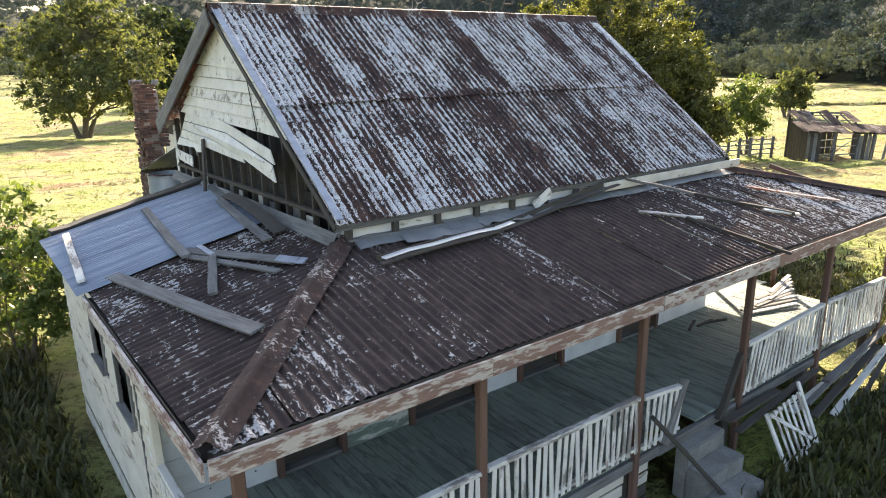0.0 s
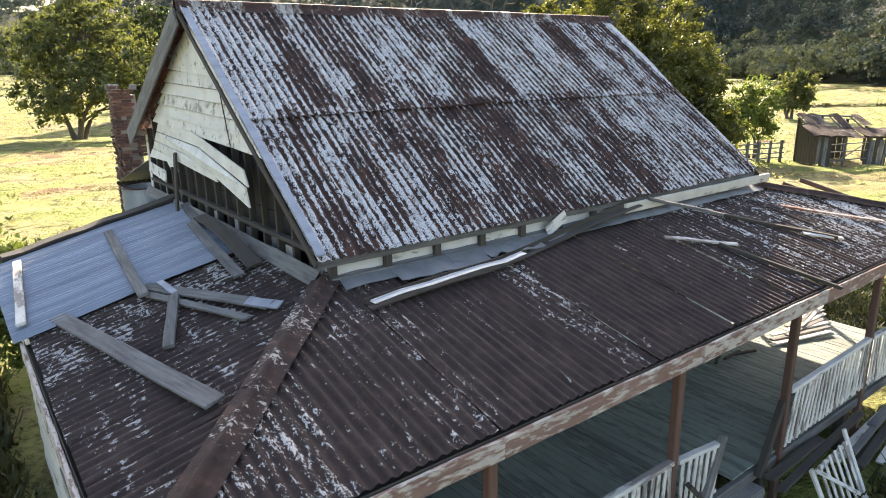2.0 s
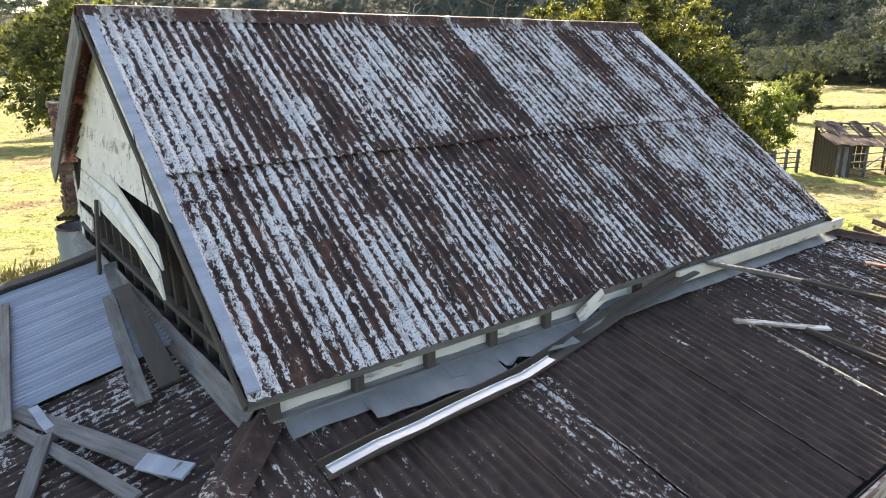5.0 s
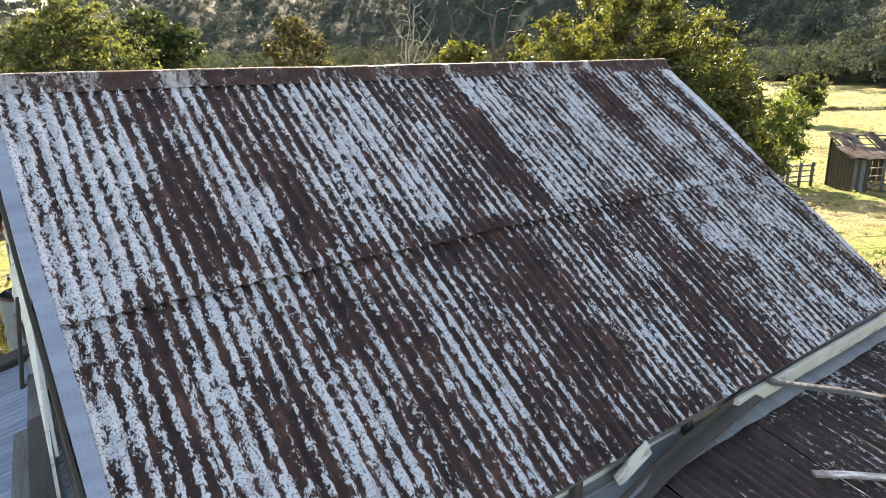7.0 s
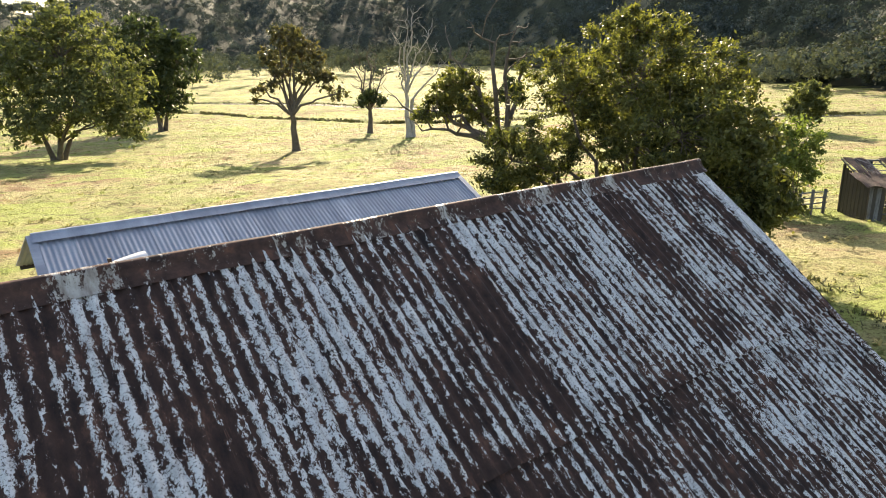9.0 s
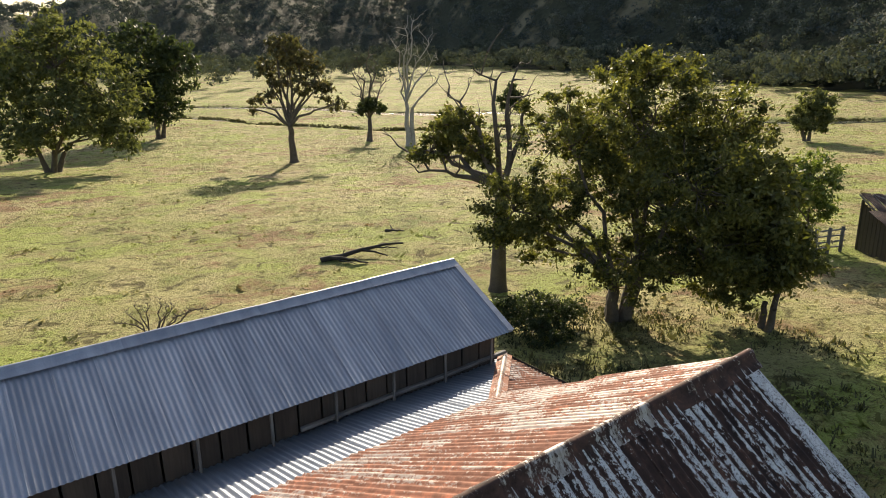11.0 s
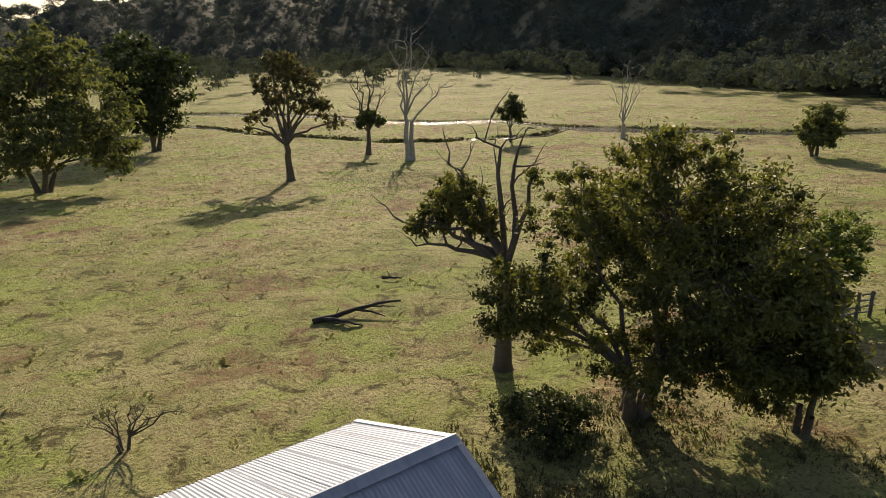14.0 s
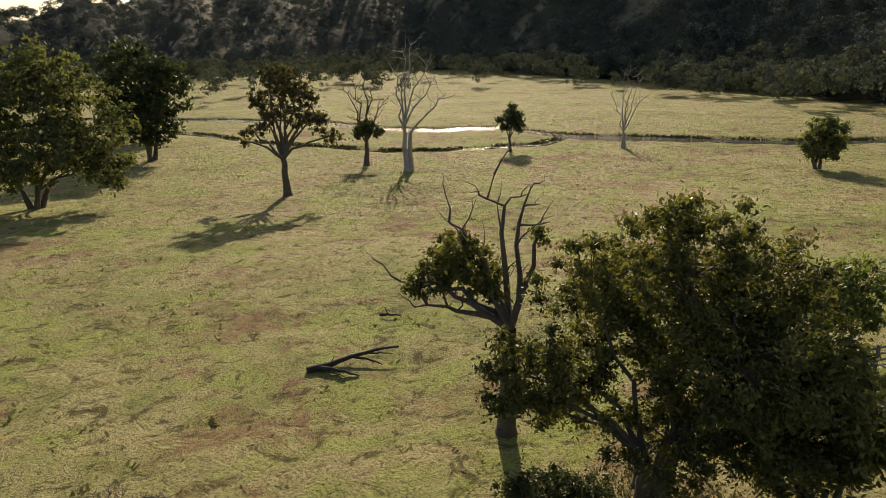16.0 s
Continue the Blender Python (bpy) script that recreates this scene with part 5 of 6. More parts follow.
def bank_growth():
    """Dark tufts added along the creek for the shade and wet mud of its cut banks."""
    rs = np.random.RandomState(29)
    parts = []
    for line, w0, w1, half, n in ((creek_line, -180, 260, 9.4, 9000), (branch_line, -150, 40, 3.4, 4500)):
        w = rs.uniform(w0, w1, n)
        side = np.where(rs.uniform(0, 1, n) < 0.6, 1.0, -1.0)
        s = line(w) + side * (half + rs.normal(0, 0.6, n))
        ok = np.sin(w / 6.0 + side * 2) + np.sin(w / 2.3) + rs.normal(0, 0.5, n) > -0.5
        w, s = w[ok], s[ok]
        x, y = 0.6 * s + 0.8 * w, 0.8 * s - 0.6 * w
        c = np.stack([x, y, ground_z(x, y) + 0.15], 1)
        parts.append(leaf_arrays(rs, c, 0.55, 5, 0.34, 0.5))
    me = leaf_mesh(np.concatenate(parts), "bank_growth")
    me.materials.append(M_WEED)
    tagged(new("bank_growth", me), "dark tufts standing in for the shaded, muddy creek banks", "reeds", kind="stuff")


bank_growth()


# ---- side wall of the closed-in verandah ----
def side_wall():
    x = 1.76
    # boards with two window openings
    y0, y1 = 7.2, 13.2
    holes = [(8.15, 8.95, 2.75, 3.75), (9.75, 10.55, 2.9, 3.75)]
    n = 15
    for j in range(n):
        za = 0.75 + j * (FZ + 0.05 - 0.75) / n
        zb = 0.75 + (j + 1) * (FZ + 0.05 - 0.75) / n - 0.004
        runs, y = [], y0
        for ha, hb, hz0, hz1 in holes:
            if zb > hz0 and za < hz1:
                runs.append((y, ha))
                y = hb
        runs.append((y, y1))
        for a, b in runs:
            if b - a > 0.05 and not (j < 2 and RNG.random() < 0.4):
                part("weatherboard", beam_mesh(b - a, 0.022, zb - za + 0.012, 0.003, 0.0, 3), M_CREAM, house, "", along((x - RNG.uniform(0, 0.006), a, (za + zb) / 2), (x, b, (za + zb) / 2)) @ pose(0, 0, 0, 5, 0, 0))
    for ha, hb, hz0, hz1 in holes:
        w = thing("side_window", (x, ha, hz0), "", "")
        for key in ("label", "category"):
            if key in w:
                del w[key]
        w.parent = house
        w.matrix_parent_inverse = house.matrix_basis.inverted()
        beam("window_frame", (x - 0.02, ha, hz0), (x - 0.02, ha, hz1), 0.07, 0.05, M_WOOD, w, up=(1, 0, 0))
        beam("window_frame", (x - 0.02, hb, hz0), (x - 0.02, hb, hz1), 0.07, 0.05, M_WOOD, w, up=(1, 0, 0))
        beam("window_head", (x - 0.02, ha, hz1), (x - 0.02, hb, hz1), 0.06, 0.05, M_WOOD, w)
        beam("window_sill", (x - 0.04, ha - 0.05, hz0), (x - 0.04, hb + 0.05, hz0), 0.10, 0.04, M_WOOD, w, "grey window sill")
    # black sheet added as the shade seen through the windows
    box("side_lining", (x + 0.25, 7.6, 0.9), (x + 0.27, 13.1, 4.0), M_DARK, house, "black sheet standing in for the unlit room")
    beam("corner_post", (x, 7.2, 0.5), (x, 7.2, FZ), 0.1, 0.1, M_CREAM, house, "cream corner post", up=(0, 1, 0))
    beam("cover_strip", (x - 0.02, 7.9, 0.8), (x - 0.02, 7.9, FZ), 0.05, 0.02, M_WOOD, house, "grey cover strip", up=(1, 0, 0))
    # end wall of the wing with its black rolled edge
    box("wing_end_wall", (x, 13.2, 0.7), (4.6, 13.26, 4.1), M_CREAM, house, "cream end wall")
    beam("rolled_edge", (1.72, 13.42, 4.22), (4.5, 13.36, 4.88), 0.34, 0.17, M_DARK, house, "black rolled roof edge", segs=9, rag=0.016)
    # short side balustrade
    beam("handrail", (x, 4.85, 2.68), (x, 7.15, 2.70), 0.09, 0.06, M_PICKET, house, "worn white handrail")
    beam("bottom_rail", (x, 4.85, 1.9), (x, 7.15, 1.9), 0.07, 0.05, M_PICKET, house, "worn white bottom rail")
    for i in range(18):
        y = 4.95 + i * 0.122
        beam("picket", (x - 0.04, y, 1.84), (x - 0.04, y, 2.66), 0.062, 0.018, M_PICKET, house, "", up=(1, 0, 0), segs=1)
    for k in range(4):
        beam("skirt_board", (x - 0.02, 4.9, 0.78 + k * 0.22), (x - 0.02, 7.2, 0.78 + k * 0.22), 0.02, 0.19, M_CREAM, house, "cream under-floor board")


side_wall()
# nail heads on the white corner sheeting
for i in range(8):
    for xx in (2.35, 2.95):
        box("nail_head", (xx, WY0 - 0.008, FLOOR + 0.2 + i * 0.3), (xx + 0.02, WY0 + 0.004, FLOOR + 0.22 + i * 0.3), M_WOOD_DARK, house)


# ---- loose things on the verandah roof ----
def vfz(y):
    return VZ0 + (VZ1 - VZ0) * (y - VY0) / SPAN


def vlz(x):
    return VZ0 + (VZ1 - VZ0) * (x - VX0) / SPAN


def loose(name, a, b, w, h, material, label, cat="board", lift=0.0, side="front", bend=0.0, rag=0.006, segs=4, drop=0.0):
    za = (vfz(a[1]) if side == "front" else vlz(a[0])) + 0.05 + h / 2 + lift
    zb = (vfz(b[1]) if side == "front" else vlz(b[0])) + 0.05 + h / 2 + drop
    up = (0, -0.22, 1) if side == "front" else (-0.22, 0, 1)
    ob = part(name, beam_mesh((Vector((*b, zb)) - Vector((*a, za))).length, w, h, rag, bend, segs), material, None, "", along((*a, za), (*b, zb), up))
    return tagged(ob, label, cat)


loose("loose_plank", (2.00, 9.84), (2.70, 6.2), 0.20, 0.03, M_WOOD, "long grey weathered plank lying on the rusted side roof", side="left")
loose("loose_plank", (3.13, 8.85), (2.72, 7.65), 0.12, 0.04, M_WOOD, "short grey plank lying on the rusted side roof", side="left", lift=0.03)
loose("loose_plank", (2.98, 9.6), (3.78, 7.5), 0.16, 0.03, M_WOOD, "grey weathered plank in a small heap on the roof", side="left", lift=0.02)
loose("loose_plank", (2.95, 9.3), (3.5, 7.46), 0.10, 0.03, M_WOOD, "narrow grey plank in a small heap on the roof", side="left")
loose("metal_scrap", (3.62, 7.75), (3.85, 7.42), 0.16, 0.02, M_ZINC, "torn scrap of pale sheet metal", "scrap", side="left", lift=0.06)
loose("metal_scrap", (3.1, 9.35), (3.2, 8.85), 0.08, 0.02, M_ZINC, "curled strip of pale sheet metal", "scrap", side="left", lift=0.1)
# newer silver sheets over the side roof
for i in range(5):
    w = 0.74
    y = 13.2 - i * 0.72
    o = Vector((4.42, y, vlz(4.42) + 0.075 + 0.008 * (i % 2)))
    m = slope_pose(o, (0, -1, 0), (-SPAN, 0, VZ0 - VZ1))
    tagged(part("silver_roof_sheet", sheet_mesh(w, 3.0, 0.021, dent=0.012, pitch=0.1), M_ZINC, None, "", m), "silver corrugated iron sheet laid over the rusted side roof", "roofing sheet", "silver roofing sheets")
loose("batten", (3.15, 12.55), (2.86, 9.15), 0.13, 0.04, M_WOOD, "grey timber batten weighing down the silver sheets", side="left", lift=0.09, drop=0.07)
loose("batten", (1.86, 12.7), (1.62, 9.85), 0.11, 0.04, M_PICKET, "white timber batten weighing down the silver sheets", side="left", lift=0.09, drop=0.08)
# warped boards and netting at the gable foot
loose("warped_board", (4.15, 11.4), (3.85, 8.6), 0.14, 0.03, M_WOOD, "warped grey board against the gable foot", side="left", lift=0.07, drop=0.03)
loose("warped_board", (4.32, 11.5), (4.1, 8.7), 0.20, 0.03, M_WOOD_DARK, "warped dark board against the gable foot", side="left", bend=0.1, lift=0.09, drop=0.03)
loose("warped_board", (4.42, 12.6), (4.25, 11.2), 0.16, 0.03, M_WOOD, "broken grey board against the gable foot", side="left", lift=0.08)


def bent_strip(name, pts, w, h, material, label, cat):
    """A long strip that follows pts."""
    vs, fs = [], []
    for i, p in enumerate(pts):
        p = Vector(p)
        d = (Vector(pts[min(i + 1, len(pts) - 1)]) - Vector(pts[max(i - 1, 0)])).normalized()
        y = Vector((0, 0, 1)).cross(d).normalized()
        z = d.cross(y)
        for a, b in ((-w / 2, -h / 2), (w / 2, -h / 2), (w / 2, h / 2), (w * 0.4, h / 2), (w * 0.4, -h * 0.3), (-w / 2, -h * 0.3)):
            vs.append(tuple(p + y * a + z * b))
    n = 6
    for i in range(len(pts) - 1):
        for k in range(n):
            a, b = i * n + k, i * n + (k + 1) % n
            fs.append((a, b, b + n, a + n))
    fs += [tuple(range(n)), tuple((len(pts) - 1) * n + k for k in range(n))]
    me = bpy.data.meshes.new(name)
    me.from_pydata(vs, [], fs)
    me.materials.append(material)
    return tagged(new(name, me), label, cat)


hang = []
for u in np.linspace(0, 1, 14):
    x = 4.62 + u * (9.9 - 4.62)
    y = np.interp(u, [0, 0.35, 0.7, 1], [6.86, 6.98, 7.28, 7.34])
    z = max(np.interp(u, [0, 0.35, 0.7, 1], [0.05, 0.06, 0.10, 0.26]) + vfz(y), 0)
    hang.append((x, float(y), float(z) + 0.02 * math.sin(u * 9)))
bent_strip("fallen_gutter", hang, 0.15, 0.10, M_WOOD_DARK, "length of dark eave gutter fallen onto the verandah roof", "gutter")
bent_strip("torn_flashing", [(x, y - 0.10, z + 0.06 + 0.012 * math.sin(i * 2.1)) for i, (x, y, z) in enumerate(hang[:7])], 0.09, 0.02, M_ZINC_BRIGHT, "torn pale strip of flashing along the fallen gutter", "flashing")
loose("fallen_pole", (10.15, 7.35), (11.4, 6.75), 0.06, 0.05, M_WOOD, "grey split rail sloping off the eave onto the roof", "pole", 0.22)
loose("fallen_pole", (11.4, 6.75), (12.5, 5.4), 0.07, 0.05, M_WOOD_DARK, "dark split rail lying across the roof", "pole")
loose("loose_plank", (9.55, 6.58), (10.5, 5.98), 0.07, 0.03, M_PICKET, "short pale plank lying on the verandah roof", lift=0.02)
loose("loose_plank", (12.1, 5.75), (12.6, 5.35), 0.09, 0.03, M_PICKET, "broken pale plank lying on the verandah roof")
loose("fallen_pole", (10.2, 6.1), (10.6, 4.5), 0.05, 0.05, M_WOOD_DARK, "thin dark pole overhanging the gutter", "pole")
loose("loose_plank", (13.0, 6.6), (14.3, 5.4), 0.08, 0.03, M_RUSTROOF, "rusty iron strip lying on the verandah roof", "strip")
loose("flashing_scrap", (5.3, 7.25), (6.6, 7.2), 0.26, 0.015, M_LEAD, "crumpled grey flashing scrap", "flashing", 0.02, rag=0.03, segs=7)
loose("flashing_scrap", (6.7, 7.3), (7.6, 7.22), 0.22, 0.015, M_LEAD, "crumpled grey flashing scrap", "flashing", 0.02, rag=0.03, segs=6)
beam_ob = beam("hanging_board", (7.9, 7.40, 4.85), (8.25, 7.36, 5.05), 0.02, 0.16, M_WHITE)
tagged(beam_ob, "broken white board hanging under the eave", "board")


# ---- steps, gate and fallen timber in front ----
def steps():
    st = thing("concrete_steps", (8.9, 4.3, 0.6), "worn grey concrete front steps up to the verandah", "steps")
    for k, (ya, top) in enumerate(((4.62, 1.50), (4.27, 1.22), (3.92, 0.95))):
        bm = bmesh.new()
        box_bm(bm, (8.45, ya, 0.45), (9.45, ya + 0.36 if k else 4.84, top))
        bmesh.ops.bevel(bm, geom=bm.edges[:], offset=0.02, segments=2, affect="EDGES")
        part("step", bm, M_CONCRETE, st)


steps()
tagged(beam("fallen_rail", (7.5, 4.62, 2.4), (8.75, 4.12, 0.85), 0.09, 0.06, M_WOOD_DARK), "dark handrail fallen across the front steps", "rail")


def gate():
    g = thing("picket_gate", (11.0, 4.4, 0.6), "broken white picket gate leaning on a timber heap", "gate")
    a, b, c, d = Vector((10.40, 4.02, 0.66)), Vector((11.56, 4.08, 0.68)), Vector((10.26, 4.40, 1.56)), Vector((11.44, 4.44, 1.62))
    nrm = (0, -1, 0.35)
    beam("stile", a, c, 0.08, 0.04, M_PICKET, g, up=nrm)
    beam("stile", b, d + (d - b) * 0.12, 0.08, 0.04, M_PICKET, g, up=nrm)
    beam("top_rail", c - (c - a) * 0.08, d - (d - b) * 0.08, 0.07, 0.03, M_PICKET, g, up=nrm)
    beam("bottom_rail", a + (c - a) * 0.08, b + (d - b) * 0.08, 0.07, 0.03, M_PICKET, g, up=nrm)
    off = Vector((0, -0.03, 0.012))
    for i in range(6):
        u = (i + 1) / 7
        beam("gate_picket", a + (b - a) * u + off, c + (d - c) * u + off, 0.06, 0.018, M_PICKET, g, up=nrm, segs=1)
    beam("brace", c + off * 2, b + off * 2, 0.06, 0.02, M_PICKET, g, "diagonal white brace", up=nrm)


gate()
heap = [((9.6, 4.5, 1.45), (12.4, 4.62, 1.62), 0.12), ((11.75, 4.42, 1.22), (14.6, 4.6, 1.5), 0.10), ((11.9, 4.35, 0.95), (15.0, 4.55, 1.38), 0.14), ((12.6, 4.3, 0.75), (15.8, 4.55, 1.3), 0.12),
        ((13.4, 4.2, 0.66), (15.6, 4.5, 1.2), 0.09), ((14.5, 4.1, 0.66), (15.9, 4.6, 1.5), 0.12), ((14.9, 4.1, 0.66), (16.1, 4.7, 1.55), 0.07), ((11.6, 4.6, 1.05), (15.2, 4.75, 1.2), 0.15),
        ((9.5, 4.62, 1.62), (11.2, 4.7, 1.55), 0.15), ((12.6, 4.5, 1.35), (15.7, 4.62, 1.66), 0.13), ((11.8, 4.5, 0.75), (14.2, 4.6, 0.95), 0.12)]
for i, (a, b, w) in enumerate(heap):
    tagged(beam("heap_plank", a, b, w, 0.045, M_PICKET if i % 4 == 3 else (M_WOOD if i % 2 else M_WOOD_DARK), rag=0.008), "weathered plank in a heap below the verandah edge", "plank", "fallen verandah planks")
# fallen sheets and boards at the end of the verandah floor
for i in range(9):
    x = 13.5 + i * 0.2
    tagged(beam("floor_debris", (x, 6.7 + 0.1 * (i % 3), FLOOR + 0.03 + 0.012 * i), (x + 1.5, 6.25 + 0.12 * i, FLOOR + 0.06 + 0.01 * i), 0.09, 0.03, M_WOOD if i % 2 else M_PICKET), "broken batten lying on the verandah floor", "batten", "broken verandah battens")
for i in range(3):
    m = along((11.9 + 0.3 * i, 6.9, FLOOR + 0.04), (12.4 + 0.3 * i, 7.1 - 0.2 * i, FLOOR + 0.06))
    tagged(part("timber_offcut", beam_mesh(0.5, 0.06, 0.04, 0.006), M_WOOD_DARK, None, "", m), "dark timber offcut lying on the verandah floor", "offcut", "verandah offcuts")


# ---- rear building ----
rear = thing("rear_wing", (11.5, 21.5, 0.4), "long low kitchen wing under a pale galvanised gable roof", "building")
QX0, QX1, QR, QZ = 6.42, 16.7, 20.52, 6.5
# shade and sun painted in: darker zinc near, brighter zinc far
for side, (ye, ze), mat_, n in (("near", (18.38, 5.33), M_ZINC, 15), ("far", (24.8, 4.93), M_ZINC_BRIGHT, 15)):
    w = (QX1 - QX0) / n
    for i in range(n):
        x = QX0 + i * w
        if side == "near":
            m = slope_pose((x, QR, QZ), (1, 0, 0), (0, ye - QR, ze - QZ))
        else:
            m = slope_pose((x + w, QR, QZ), (-1, 0, 0), (0, ye - QR, ze - QZ))
        m = m @ pose(0, 0, 0.006 * (i % 2) + RNG.uniform(0, 0.004), 0, 0, RNG.uniform(-0.1, 0.1))
        part("roof_sheet", sheet_mesh(w + 0.05, math.hypot(ye - QR, ze - QZ) + 0.03, 0.011, 4, 0.004, pitch=0.1), mat_, rear, "", m)
for i in range(4):
    a = QX0 + i * (QX1 - QX0) / 4
    ridge_cap((a, QR, QZ + 0.035 + 0.006 * (i % 2)), (a + (QX1 - QX0) / 4 + 0.03, QR, QZ + 0.035 + 0.006 * (i % 2)), 0.22, 0.10, M_ZINC, "ridge_capping", "dull galvanised ridge capping", rear)
for x in (QX0, QX1):
    part("edge_flashing", beam_mesh(2.46, 0.16, 0.02, 0.003, 0, 3), M_ZINC, rear, "galvanised barge capping", along((x, 18.36, 5.35), (x, QR, QZ + 0.02), (0, -0.48, 0.87)))
    part("edge_flashing", beam_mesh(4.58, 0.16, 0.02, 0.003, 0, 3), M_ZINC_BRIGHT, rear, "galvanised barge capping", along((x, QR, QZ + 0.02), (x, 24.82, 4.96), (0, 0.34, 0.94)))
beam("eave_edge", (QX0, 24.83, 4.88), (QX1, 24.83, 4.88), 0.04, 0.10, M_WOOD_DARK, rear, "dark rear eave", segs=6)
for i in range(20):
    x = QX0 + 0.35 + i * 0.5
    beam("wall_slab", (x, 18.75, 0.2), (x, 18.75, 5.4), 0.46, 0.05, M_WOOD_DARK, rear, "", up=(0, 1, 0))
for i in range(8):
    x = QX0 + 0.5 + i * 1.33
    beam("pole", (x, 18.55, 4.3), (x, 18.52, 5.32), 0.05, 0.05, M_WOOD, rear, "grey pole", up=(0, 1, 0))
box("end_wall", (QX1 - 0.5, 18.8, 0.1), (QX1 - 0.42, 24.4, 4.9), M_WOOD_DARK, rear, "dark slab end wall")
box("end_wall", (QX0 + 0.3, 18.8, 0.1), (QX0 + 0.38, 24.4, 4.9), M_CREAM, rear, "cream end wall")
box("rear_wall", (QX0 + 0.3, 24.35, -0.1), (QX1 - 0.42, 24.43, 4.8), M_WOOD_DARK, rear, "dark slab rear wall")
bm = bmesh.new()
for x in (QX1 - 0.46, QX0 + 0.34):
    v = [bm.verts.new((x, y, z)) for y, z in ((18.8, 4.9), (24.4, 4.9), (QR, QZ - 0.05), (18.8, 5.5))]
    bm.faces.new(v[:3] + [v[3]])
part("gable_infill", bm, M_WOOD_DARK, rear, "dark gable boards")
tagged(beam("split_rail", (11.5, 18.62, 4.62), (16.8, 18.7, 4.66), 0.1, 0.07, M_WOOD, rag=0.01, segs=7), "grey split rail along the roof edge", "rail")

# ---- chimney ----
chim = thing("brick_chimney", (5.3, 20.0, 0.4), "crumbling old red brick chimney with a broken shoulder", "chimney")
box("mortar_core", (5.00, 19.56, 0.2), (5.60, 20.76, 4.6), M_MORTAR, chim, "mortar core")
box("mortar_core", (5.04, 19.90, 4.6), (5.52, 20.66, 6.5), M_MORTAR, chim, "mortar core")
brick = bpy.data.meshes.new("brick")
bm = bmesh.new()
box_bm(bm, (-0.115, -0.055, -0.036), (0.115, 0.055, 0.036))
bmesh.ops.bevel(bm, geom=bm.edges[:], offset=0.006, segments=1, affect="EDGES")
bm.to_mesh(brick)
bm.free()
brick.materials.append(M_BRICK)
rb = random.Random(4)


def brick_row(z, lo, hi, off, loss, rough):
    """One course on the two faces that are seen; loss: share of bricks gone, rough: how far they have shifted."""
    x = lo[0] + 0.115 - off
    while x < hi[0] - 0.04:
        if rb.random() > loss:
            part("brick", brick, None, chim, "", pose(min(x, hi[0] - 0.11), lo[1] + 0.055 + rb.uniform(-rough, rough), z, rb.uniform(-80, 80) * rough, 0, rb.uniform(-160, 160) * rough))
        x += 0.245
    y = lo[1] + 0.115 + off
    while y < hi[1] - 0.04:
        if rb.random() > loss:
            part("brick", brick, None, chim, "", pose(lo[0] + 0.055 + rb.uniform(-rough, rough), min(y, hi[1] - 0.11), z, 0, 0, 90 + rb.uniform(-160, 160) * rough))
        y += 0.245


for k in range(44):
    z = 3.0 + k * 0.086
    off = 0.06 * (k % 2)
    if z < 4.6:
        brick_row(z, (4.96, 19.52), (5.66, 20.80), off, 0.05, 0.012)
    elif z < 5.6:  # the shoulder steps back, its bricks loose and broken
        brick_row(z, (4.97, 19.56 + (z - 4.6) * 0.34), (5.66, 20.74), off, 0.22, 0.035)
    else:
        brick_row(z, (4.99, 19.86), (5.56, 20.70), off, 0.55 if z > 6.62 else 0.03, 0.010)
for px, py in ((5.06, 19.95), (5.50, 19.95), (5.06, 20.6)):
    part("chimney_stub", beam_mesh(0.17, 0.15, 0.14, 0.01), M_CONCRETE, chim, "broken mortar stub", pose(px - 0.08, py, 6.70))


# ---- water tank ----
def tank():
    n, r, z0, z1 = 40, 0.5, 0.5, 4.55
    vs, fs = [], []
    rows = 40
    for j in range(rows + 1):
        z = z0 + (z1 - z0) * j / rows
        rr = r + 0.012 * math.cos(j * math.pi)
        for k in range(n):
            vs.append((rr * math.cos(6.2832 * k / n), rr * math.sin(6.2832 * k / n), z))
    for j in range(rows):
        for k in range(n):
            fs.append((j * n + k, j * n + (k + 1) % n, (j + 1) * n + (k + 1) % n, (j + 1) * n + k))
    me = bpy.data.meshes.new("tank_wall")
    me.from_pydata(vs, [], fs)
    t = thing("water_tank", (4.85, 17.2, 0.5), "small corrugated galvanised water tank with a rusted rim", "tank")
    part("tank_wall", smooth(me), M_ZINC, t, "", Matrix.Translation((4.85, 17.2, 0)))
    bm = bmesh.new()
    bmesh.ops.create_cone(bm, cap_ends=True, segments=32, radius1=0.46, radius2=0.46, depth=0.02)
    # black disc added as the shade inside the tank
    part("water_surface", bm, M_DARK, t, "black disc standing in for the shade inside the tank", pose(4.85, 17.2, 4.3))
    bm = bmesh.new()
    bmesh.ops.create_circle(bm, segments=32, radius=0.515)
    ring = bmesh.ops.extrude_edge_only(bm, edges=bm.edges[:])
    for v in [g for g in ring["geom"] if isinstance(g, bmesh.types.BMVert)]:
        v.co = Vector((v.co.x * 0.92, v.co.y * 0.92, 0.03))
    part("rim", bm, M_CAP, t, "rusted rim", pose(4.85, 17.2, 4.55))


tank()
# white bent sheet and cable bracket behind the ridge
bent = thing("power_bracket", (6.32, 12.0, 7.68), "pale metal hood with a cable bracket behind the ridge", "bracket")
vs, fs = [], []
for i in range(7):
    u = i / 6
    for k in range(7):
        a = math.pi * k / 6
        rr = 0.12 * (1 - 0.5 * (1 - u) ** 2)
        vs.append((u * 0.46, rr * math.cos(a), rr * math.sin(a) * 1.1))
